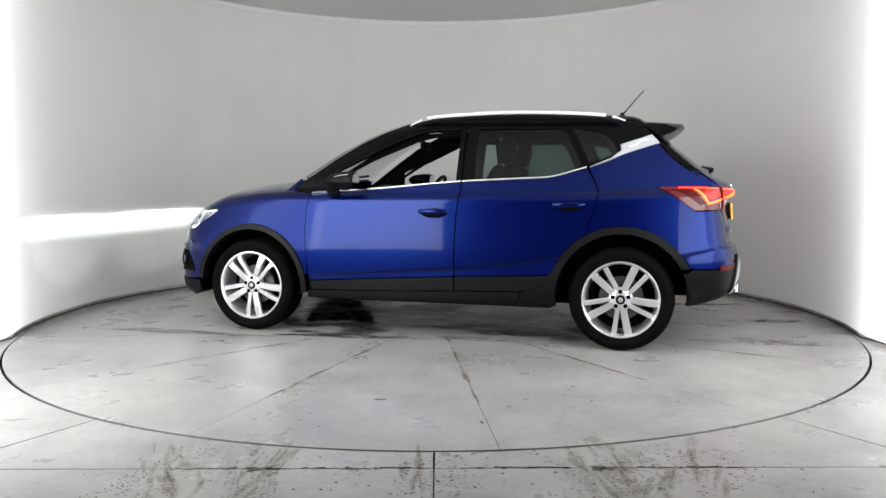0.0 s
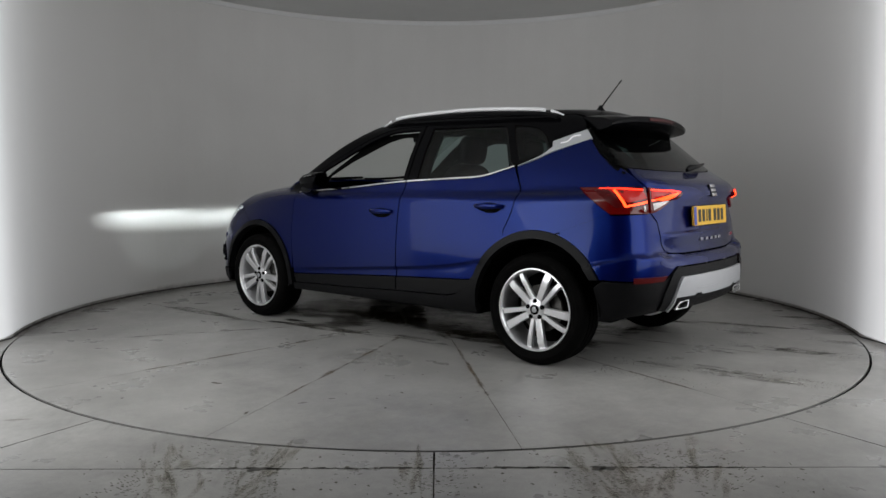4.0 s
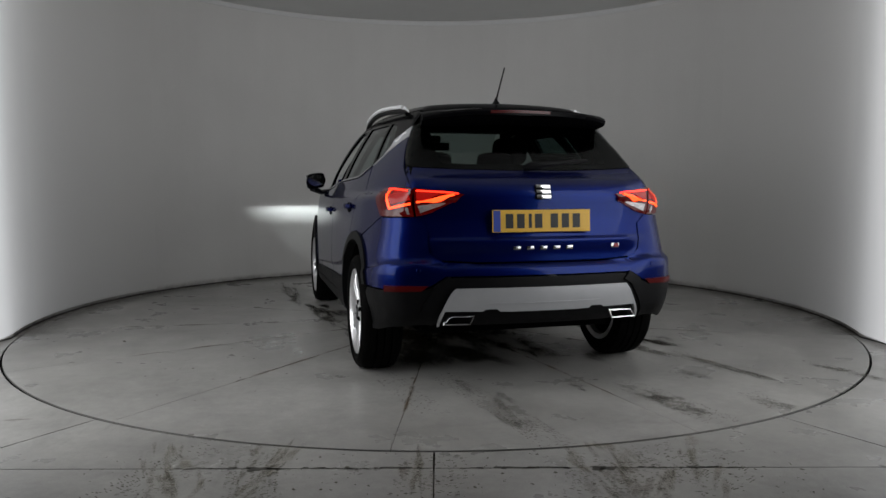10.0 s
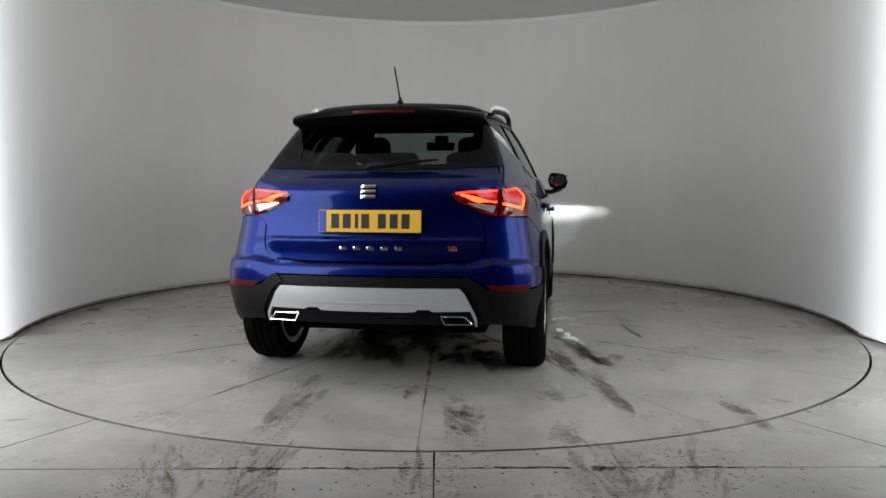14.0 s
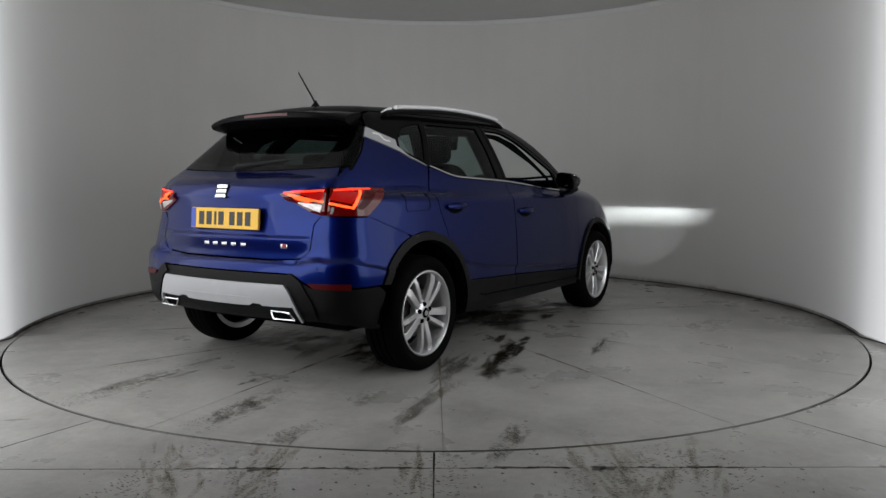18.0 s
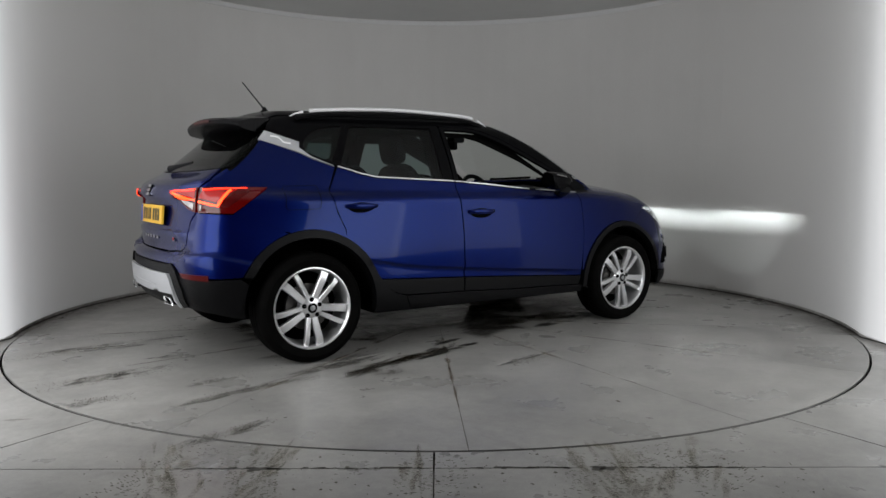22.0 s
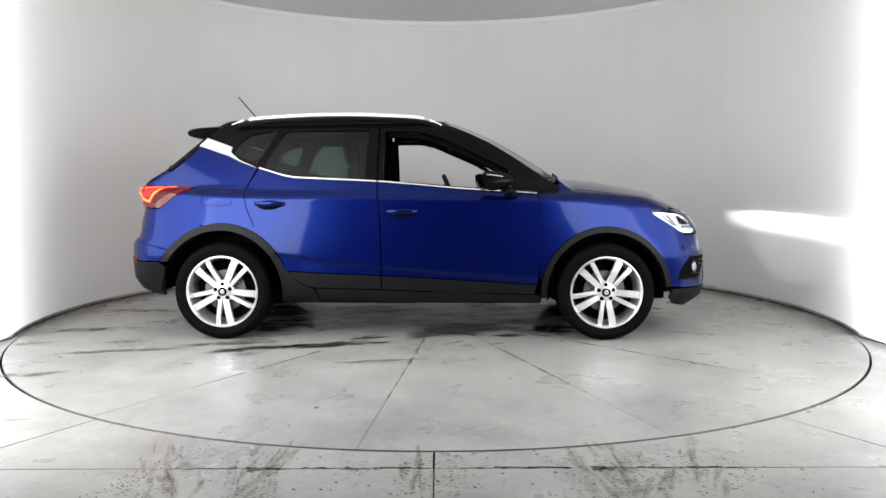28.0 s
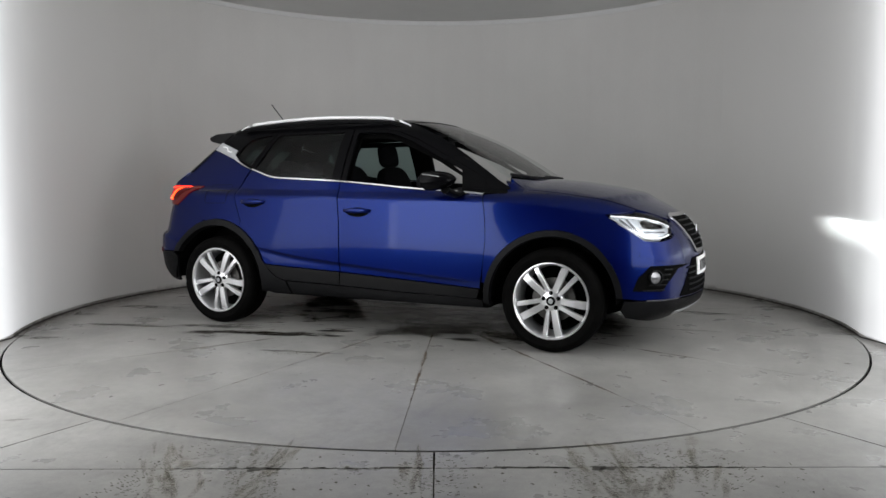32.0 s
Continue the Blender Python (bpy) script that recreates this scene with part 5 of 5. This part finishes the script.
for k in range(5):
    z = 0.385 + k * 0.035
    strip("grille_slat", [(2.0, y, z) for y in np.linspace(-0.40, 0.40, 13)], "nose", 1, 0.01, PLASTIC, fb, off=0.010)
plate_edge = [(2.07, y, 0.576) for y in np.linspace(-0.26, 0.26, 9)] + [(2.07, y, 0.466) for y in np.linspace(0.26, -0.26, 9)]
fp = panel("front_plate", plate_edge, "nose", 1, WHITE, fb, off=0.016, thick=0.008, gap=0, label="white front number plate")
for k in range(7):
    y = -0.2 + k * 0.06
    panel("print_bar", [(2.07, y, 0.555), (2.07, y + 0.04, 0.555), (2.07, y + 0.04, 0.487), (2.07, y, 0.487)], "nose", 1, INK, fp, off=0.0175, thick=0.002, gap=0)
for s in (1, -1):
    # headlamp: bowl, lens, lit guides, and a slot that throws the low beam
    ho = [(1.592, 0.745, 0.860), (1.645, 0.715, 0.862 + (T_LAMP - 0.862) * 0.35), (1.70, 0.675, 0.862 + (T_LAMP - 0.862) * 0.7), (1.75, 0.615, T_LAMP - 0.002)] + [(x, float(HOOD_Y(x)) + 0.004, top_z(x, float(HOOD_Y(x)) + 0.004) - 0.004) for x in (1.79, 1.83, 1.87)] + [(1.922, 0.43, 0.80), (1.915, 0.45, 0.745), (1.90, 0.50, 0.722), (1.85, 0.60, 0.705), (1.785, 0.68, 0.711), (1.70, 0.715, 0.778)]
    bowl = panel("headlamp", ho, "nose", s, HEADBOWL, car, off=-0.10, thick=0.005, gap=0.002, grid=0.02, label="lit clear headlamp")
    panel("lens", ho, "nose", s, LENS, bowl, off=0.0, thick=0, gap=0.001, grid=0.025)
    strip("wing_flange", [(1.592, 0.745, 0.858), (1.50, 0.80, 0.797), (1.41, 0.83, 0.75)], "nose", s, 0.05, PAINT, car, off=-0.004, thick=0.003)
    strip("light_guide", [(1.61, 0.725, 0.857), (1.70, 0.695, 0.855), (1.80, 0.625, 0.846), (1.88, 0.515, 0.82), (1.912, 0.44, 0.79)], "nose", s, 0.007, DAYLED, bowl, off=-0.015, thick=0.01)
    strip("light_guide", [(1.74, 0.69, 0.755), (1.79, 0.665, 0.728), (1.85, 0.595, 0.722), (1.90, 0.49, 0.742)], "nose", s, 0.007, DAYLED, bowl, off=-0.015, thick=0.01)

    shell = [(1.605, 0.735, 0.850), (1.70, 0.69, 0.846), (1.80, 0.62, 0.838), (1.88, 0.51, 0.812), (1.908, 0.45, 0.785), (1.90, 0.49, 0.752), (1.85, 0.59, 0.73), (1.79, 0.66, 0.735), (1.735, 0.69, 0.755), (1.70, 0.708, 0.785)]
    slit = [(1.79, 0.675, 0.836), (1.85, 0.575, 0.834), (1.885, 0.50, 0.812), (1.888, 0.49, 0.790), (1.86, 0.56, 0.778), (1.79, 0.675, 0.778)]
    panel("lamp_bezel", shell, "nose", s, HEADBOWL, bowl, off=-0.022, thick=0.004, gap=0, grid=0.02, holes=[slit])
    strip("lens_ring", curve(slit + slit[:1], 3), "nose", s, 0.005, CHROME, bowl, off=-0.016, thick=0.008)
    for a, b in (((1.66, 0.715, 0.838), (1.73, 0.69, 0.775)), ((1.70, 0.70, 0.842), (1.755, 0.685, 0.765)), ((1.79, 0.66, 0.762), (1.88, 0.52, 0.760))):
        strip("lamp_facet", [a, b], "nose", s, 0.012, FOGLENS, bowl, off=-0.018, thick=0.006)
    yb = s * 0.60
    bm = bmesh.new()
    zt, zl, x0, x1, w = 0.8098, 0.8005, 1.765, 1.823, 0.03
    for qd in (((x0, -w, zt), (x0, w, zt), (x1, w + 0.02, zt - 0.0021), (x1, -w - 0.02, zt - 0.0021)),
               ((x0, -w, 0.80748), (x0, w, 0.80748), (x0 + 0.013, w, 0.80748), (x0 + 0.013, -w, 0.80748)),
               ((x0 + 0.013, -w, 0.80748), (x0 + 0.013, w, 0.80748), (x0 + 0.013, w, 0.78), (x0 + 0.013, -w, 0.78)),
               ((x0, w, zl), (x0, w, zt), (x1, w, zt), (x1, w, zl)),
               ((x0, -w, zl), (x0, -w, zt), (x1, -w, zt), (x1, -w, zl)),
               ((x0, -w, zl), (x0, w, zl), (x0, w, zt), (x0, -w, zt))):
        bm.faces.new([bm.verts.new((x, yb + y, z)) for x, y, z in qd])
    part("projector_housing", bm, DARK, bowl, smooth=False)
    bm = bmesh.new()
    bm.faces.new([bm.verts.new((x0 + 0.003, yb + y, z)) for y, z in ((-0.014, 0.8080), (0.014, 0.8080), (0.014, 0.8092), (-0.014, 0.8092))])
    part("lamp_element", bm, BEAM, bowl, smooth=False)
    # a small spill opening under the slot: flat above, half round below
    bm = bmesh.new()
    xa, xb, zc, r = x1 + 0.004, x1 + 0.0285, 0.7955, 0.0118
    ring = [(r * math.cos(math.pi * k / 16), -r * math.sin(math.pi * k / 16)) for k in range(17)]
    for (u, v), (p, q) in zip(ring, ring[1:] + ring[:1]):
        bm.faces.new([bm.verts.new(c) for c in ((xa, yb + u, zc + v), (xb, yb + u, zc + v), (xb, yb + p, zc + q), (xa, yb + p, zc + q))])
    bm.faces.new([bm.verts.new((xa, yb + u, zc + v)) for u, v in ring])
    part("spill_housing", bm, DARK, bowl, smooth=False)
    bm = bmesh.new()
    bm.faces.new([bm.verts.new((xa + 0.001, yb + y, z)) for y, z in ((-0.001, 0.7942), (0.001, 0.7942), (0.001, 0.7952), (-0.001, 0.7952))])
    part("spill_element", bm, BEAM, bowl, smooth=False)

    fo = [(1.765, 0.797, 0.405), (1.80, 0.785, 0.49), (1.863, 0.74, 0.560), (1.99, 0.54, 0.556), (2.045, 0.40, 0.548), (1.995, 0.55, 0.530), (1.955, 0.64, 0.46), (1.925, 0.693, 0.400)]
    strip("bumper_brow", curve([(1.80, 0.765, 0.625), (1.90, 0.69, 0.600), (1.99, 0.55, 0.578), (2.05, 0.40, 0.562)], 4), "nose", s, 0.026, PAINT, fb, off=0.007, thick=0.012)
    fog = panel("fog_housing", fo, "nose", s, DARK, fb, off=0.005, thick=0.012, grid=0.02, label="black fog lamp housing")
    p = laid(flat([(1.878, 0.715, 0.488)], "nose", s), "nose", s)[0]
    d = Vector(slope(np.array([p]))[0])
    tm = Matrix.Translation(Vector(p) + d * 0.004) @ d.to_track_quat("Y", "Z").to_matrix().to_4x4() @ Matrix.Diagonal((0.86, 1, 0.86, 1))
    part("fog_bezel", lathe(bmesh.new(), [(0.052, 0.0), (0.054, 0.014), (0.047, 0.016), (0.043, 0.006)], 32, tm), PLASTIC, fog)
    part("fog_lens", lathe(bmesh.new(), [(0.0005, 0.012), (0.03, 0.010), (0.043, 0.004)], 32, tm), FOGLENS, fog, "clear round fog lamp")
    for k in range(5):
        strip("housing_rib", [(1.80 + 0.02 * k, 0.735 - 0.025 * k, 0.412 + 0.03 * k), (1.89 + 0.01 * k, 0.64 - 0.012 * k, 0.412 + 0.03 * k)], "nose", s, 0.008, PLASTIC, fog, off=0.012)

# fuel flap on the right
ff = [(-1.40, 1.034), (-1.213, 1.036), (-1.200, 1.022), (-1.212, 0.915), (-1.226, 0.901), (-1.408, 0.898), (-1.42, 0.912), (-1.412, 1.02)]
ffl = [(a[0] + (b[0] - a[0]) * k / 8, a[1] + (b[1] - a[1]) * k / 8) for a, b in zip(ff, ff[1:] + ff[:1]) for k in range(8)]
ffl.append(ffl[0])
strip("fuel_flap_gap", ffl, "side", -1, 0.0034, DARK, car, off=0.0016, thick=0.006)

# mirrors
for s in (1, -1):
    prof = curve([(0.478, 0, 1.028), (0.466, 0, 1.075), (0.458, 0, 1.116), (0.476, 0, 1.126), (0.54, 0, 1.124), (0.61, 0, 1.112), (0.652, 0, 1.085), (0.655, 0, 1.06), (0.62, 0, 1.030), (0.56, 0, 1.008), (0.50, 0, 1.006), (0.478, 0, 1.028)], 3)[:-1]
    bm = bmesh.new()
    rings = []
    for k in range(11):
        u = k / 5 - 1
        f = (1 - abs(u) ** 4.5) ** 0.42
        rings.append([bm.verts.new((0.47 + (x - 0.47) * (0.15 + 0.85 * f) - 0.012 * u, s * (0.905 + 0.078 * u), 1.062 + (z - 1.062) * f - 0.008 * u)) for x, _, z in prof])
    for A, B in zip(rings, rings[1:]):
        for i in range(len(prof)):
            bm.faces.new((A[i], A[(i + 1) % len(prof)], B[(i + 1) % len(prof)], B[i]))
    bmesh.ops.remove_doubles(bm, verts=bm.verts, dist=1e-4)
    bmesh.ops.recalc_face_normals(bm, faces=bm.faces)
    mi = part("wing_mirror", bm, BLACK, car, "gloss black wing mirror")
    strip_pts = [(0.475 + 0.165 * k / 8, s * (0.978 - 0.04 * (k / 8) ** 2), 1.106 - 0.016 * k / 8 - 0.016 * (k / 8) ** 3) for k in range(9)]
    part("indicator_strip", sweep(bmesh.new(), strip_pts, 0.008, 0.0045, 8), CHROME, mi, "thin chrome indicator strip")
    part("stalk", sweep(bmesh.new(), [(0.655, s * 0.79, 0.985), (0.645, s * 0.85, 0.975), (0.61, s * 0.92, 1.005)], [0.045, 0.04, 0.045], [0.016, 0.02, 0.024], 10), PLASTIC, mi)
    bm = bmesh.new()
    lathe(bm, [(0.0005, 0.0), (1.0, 0.0)], 24, Matrix.Translation((0.452, s * 0.905, 1.070)) @ pose(0, 0, 0, 0, 0, 90 + 2 * s) @ Matrix.Diagonal((0.066, 0.03, 0.044, 1)))
    part("mirror_glass", bm, mat("mirror", (0.8, 0.82, 0.82), 0.03, metal=1.0), mi)

# roof rails and aerial
for s in (1, -1):
    zr = lambda x: top_z(x, 0.50)
    RZ = spl((-1.30, -1.22, -1.10, -0.526, -0.06, 0.06, 0.12, 0.19), (1.445, 1.477, 1.497, 1.521, 1.509, 1.496, 1.477, 1.446))
    RY = spl((-1.30, -0.5, 0.19), (0.535, 0.575, 0.545))
    xs = np.linspace(-1.28, 0.185, 36)
    path = [(x, s * float(RY(x)), float(RZ(x))) for x in xs]
    e = [max(0.35, min(1, (x + 1.30) / 0.12, (0.20 - x) / 0.12)) for x in xs]
    mid = [i for i, x in enumerate(xs) if -1.16 < x < 0.075]
    rail = part("roof_rail", sweep(bmesh.new(), [path[i] for i in mid], [0.012 * e[i] for i in mid], [0.0115 * e[i] for i in mid], 12), RAIL, car, "silver roof rail")
    for idx in (range(0, mid[0]), range(mid[-1] + 1, len(xs))):
        part("rail_end", sweep(bmesh.new(), [path[i] for i in idx], [0.0115 * e[i] for i in idx], [0.011 * e[i] for i in idx], 12), RAIL, rail, "silver rail end cap")
    part("rail_foot", sweep(bmesh.new(), [(x, s * (float(RY(x)) - 0.006), float(RZ(x)) - 0.026) for x in xs[1:-1]], 0.018, 0.014, 8), PLASTIC, rail)
bm = bmesh.new()
lathe(bm, [(0.034, 0.0), (0.026, 0.012), (0.012, 0.03), (0.006, 0.045)], 20, Matrix.Translation((-1.235, 0, top_z(-1.24, 0) - 0.004)) @ pose(0, 0, 0, 90, 0, 0) @ Matrix.Diagonal((1.3, 1, 0.8, 1)))
bmesh.ops.recalc_face_normals(bm, faces=bm.faces)
aerial = part("aerial", bm, PLASTIC, car, "black whip aerial")
part("mast", sweep(bmesh.new(), [(-1.24, 0, 1.535), (-1.262, 0, 1.565), (-1.382, 0, 1.704)], [0.006, 0.0045, 0.004], [0.006, 0.0045, 0.004], 8), PLASTIC, aerial)

# wheels
def wheel(ax, s):
    root = tagged(new("wheel"), "")
    root.parent = car
    root.matrix_local = pose(ax, s * 0.845, WHEEL_R, 0, 0, 0 if s > 0 else 180)
    bm = bmesh.new()
    R = WHEEL_R
    lathe(bm, [(0.236, 0.0), (0.243, 0.004), (0.262, 0.014), (0.285, 0.018), (0.305, 0.008), (0.318, -0.006), (R - 0.002, -0.024), (R, -0.045), (R, -0.06), (R - 0.008, -0.062), (R - 0.008, -0.069), (R, -0.071), (R, -0.10), (R - 0.008, -0.102), (R - 0.008, -0.109), (R, -0.111), (R, -0.14), (R - 0.008, -0.142), (R - 0.008, -0.149), (R, -0.151), (R - 0.002, -0.172), (0.318, -0.19), (0.285, -0.212), (0.236, -0.195)], 72)
    part("tyre", bm, RUBBER, root)
    bm = bmesh.new()
    lathe(bm, [(0.243, 0.001), (0.240, 0.008), (0.234, 0.009), (0.229, 0.004), (0.222, -0.012), (0.216, -0.06), (0.205, -0.19), (0.236, -0.195)], 72)
    part("rim", bm, ALLOY, root, "silver alloy rim")
    for k in range(5):
        c = -92 + 72 * k
        for da, w0, w1, shift in ((-11.0, 0.019, 0.024, -0.012), (11.5, 0.013, 0.016, 0.018)):
            bm = bmesh.new()
            sec = []
            a1, a0 = radians(c + da), radians(c)
            p0 = Vector((0.045 * math.cos(a0), 0, 0.045 * math.sin(a0))) + Vector((-math.sin(a0), 0, math.cos(a0))) * shift
            p1 = Vector((0.234 * math.cos(a1), 0, 0.234 * math.sin(a1)))
            t = (p1 - p0).normalized()
            q = Vector((-t.z, 0, t.x))
            for f in (0, 0.25, 0.5, 0.75, 1):
                p = p0.lerp(p1, f)
                yy = -0.014 + 0.014 * math.sin(f * 1.5) - 0.012 * max(0, f - 0.85) / 0.15
                w = w0 + (w1 - w0) * f
                sec.append([bm.verts.new(p + q * u + Vector((0, yy + d, 0))) for u, d in ((-w, -0.03), (-w, -0.005), (-w + 0.004, 0), (w - 0.004, 0), (w, -0.005), (w, -0.03))])
            for A, B in zip(sec, sec[1:]):
                for i in range(6):
                    bm.faces.new((A[i], A[(i + 1) % 6], B[(i + 1) % 6], B[i]))
            bmesh.ops.recalc_face_normals(bm, faces=bm.faces)
            part("spoke", bm, ALLOY, root)
    bm = bmesh.new()
    lathe(bm, [(0.001, -0.004), (0.03, -0.006), (0.058, -0.012), (0.072, -0.022), (0.075, -0.06)], 40)
    part("hub", bm, ALLOY, root)
    part("hub_cap", box(lathe(bmesh.new(), [(0.001, 0.0), (0.024, -0.001), (0.029, -0.004), (0.029, -0.01)], 28), -0.012, 0.012, -0.002, 0.003, -0.012, 0.012, pose(0, 0, 0, 0, 10, 0), 0.003), SILVER, root, "silver wheel centre cap")
    part("cap_ring", lathe(bmesh.new(), [(0.0165, 0.0012), (0.026, 0.0004), (0.0295, -0.003)], 28), DARK, root)
    for k in range(5):
        a = radians(-92 + 36 + 72 * k)
        part("wheel_bolt", lathe(bmesh.new(), [(0.001, -0.003), (0.012, -0.003), (0.0135, -0.008), (0.0135, -0.025)], 14, Matrix.Translation((0.05 * math.cos(a), -0.001, 0.05 * math.sin(a)))), DARK, root)
    part("brake_disc", lathe(bmesh.new(), [(0.03, -0.075), (0.138, -0.075), (0.138, -0.095), (0.03, -0.1)], 40), STEEL, root)
    part("wheel_back", lathe(bmesh.new(), [(0.02, -0.15), (0.215, -0.15)], 40), DARK, root)


for ax in (-AX, AX):
    for s in (1, -1):
        wheel(ax, s)

# under-floor and cabin
part("floor_pan", box(bmesh.new(), -1.62, 1.75, -0.55, 0.55, 0.24, 0.32, bevel=0.02), DARK, car)
part("floor_pan_mid", box(bmesh.new(), -0.85, 0.86, -0.78, 0.78, 0.24, 0.31, bevel=0.02), DARK, car)
part("cargo_floor", box(bmesh.new(), -1.72, -1.05, -0.56, 0.56, 0.62, 0.70, bevel=0.02), DARK, car)
part("parcel_shelf", box(bmesh.new(), -1.66, -1.2, -0.58, 0.58, 1.03, 1.05, bevel=0.008), TRIM, car)
part("bulkhead", box(bmesh.new(), 0.86, 0.95, -0.72, 0.72, 0.3, 0.95, bevel=0.02), DARK, car)
bm = bmesh.new()
sec = []
for k in range(13):
    y = -0.70 + 1.4 * k / 12
    hump = 0.035 * math.exp(-((y + 0.36) / 0.2) ** 2)
    sec.append([bm.verts.new(v) for v in ((0.93, y, 0.985), (0.70, y, 1.0 + hump), (0.48, y, 0.985 + hump), (0.41, y, 0.90), (0.46, y, 0.68), (0.9, y, 0.55))])
for A, B in zip(sec, sec[1:]):
    for i in range(5):
        bm.faces.new((A[i], A[i + 1], B[i + 1], B[i]))
part("dashboard", bm, TRIM, car, "dark soft dashboard")
ring = [(0.0, 0.185 * math.cos(a), 0.185 * math.sin(a)) for a in np.linspace(0, 2 * math.pi, 33)[:-1]]
wm = pose(0.27, -0.36, 0.93, 0, -24, 0)
steer = part("steering_wheel", sweep(bmesh.new(), [wm @ Vector(p) for p in ring], 0.016, 0.016, 8, up=Vector((1, 0, 0.3)), closed=True), TRIM, car)
part("steering_boss", box(bmesh.new(), -0.02, 0.05, -0.08, 0.08, -0.07, 0.06, wm, 0.02), TRIM, steer)
part("steering_arms", box(bmesh.new(), -0.01, 0.015, -0.18, 0.18, -0.02, 0.02, wm, 0.008), TRIM, steer)


def cushion(name, sx, sy, sz, m, host, material=FABRIC, e=0.55):
    bm = bmesh.new()
    bmesh.ops.create_uvsphere(bm, u_segments=20, v_segments=12, radius=1)
    for v in bm.verts:
        v.co = m @ Vector([math.copysign(abs(q) ** e, q) * w for q, w in zip(v.co, (sx, sy, sz))])
    return part(name, bm, material, host)


for s in (1, -1):
    seat = new("front_seat")
    seat.parent = car
    cushion("seat_base", 0.26, 0.25, 0.09, pose(-0.05, s * 0.36, 0.55), seat)
    cushion("seat_back", 0.075, 0.245, 0.33, pose(-0.36, s * 0.36, 0.86, 0, -16, 0), seat)
    cushion("headrest", 0.05, 0.125, 0.095, pose(-0.47, s * 0.36, 1.27, 0, -10, 0), seat)
    for d in (-0.05, 0.05):
        part("headrest_post", sweep(bmesh.new(), [(-0.44, s * 0.36 + d, 1.12), (-0.465, s * 0.36 + d, 1.22)], 0.007, 0.007, 8), CHROME, seat)
bench = new("rear_bench")
bench.parent = car
cushion("seat_base", 0.27, 0.62, 0.10, pose(-0.82, 0, 0.58), bench)
cushion("seat_back", 0.08, 0.60, 0.29, pose(-1.14, 0, 0.86, 0, -18, 0), bench)
for y in (-0.38, 0.0, 0.38):
    cushion("headrest", 0.04, 0.11, 0.06, pose(-1.22, y, 1.17, 0, -12, 0), bench)
part("headliner", box(bmesh.new(), -1.38, 0.10, -0.48, 0.48, 1.425, 1.44, bevel=0.005), TRIM, car)
part("cabin_mirror", box(bmesh.new(), 0.22, 0.25, -0.11, 0.11, 1.30, 1.365, pose(0, 0, 0, 0, 0, 0), 0.015), TRIM, car)
part("sensor_pod", box(bmesh.new(), 0.25, 0.36, -0.05, 0.05, 1.36, 1.42, bevel=0.02), TRIM, car)


# ---- what turns ----
TURN = ((0, 164.1), (3, 146.1), (6, 128.1), (9, 110.15), (13, 86.45), (16, 68.7), (19, 50.95), (23, 27.25), (26, 10.1), (28, -1.3), (30, -12.8), (32, -24.0))


def motions():
    at = spl([t for t, _ in TURN], [a for _, a in TURN])
    car_rows, table_rows = [], []
    for k in range(33):
        a = float(at(k))
        table_rows.append((k, pose(0, 0, 0, 0, 0, a)))
        car_rows.append((k, pose(0, 0, 0, 0, 0, a) @ pose(-0.1406, -0.0083, 0.0)))
    walk(turntable, table_rows)
    walk(car, car_rows)


motions()
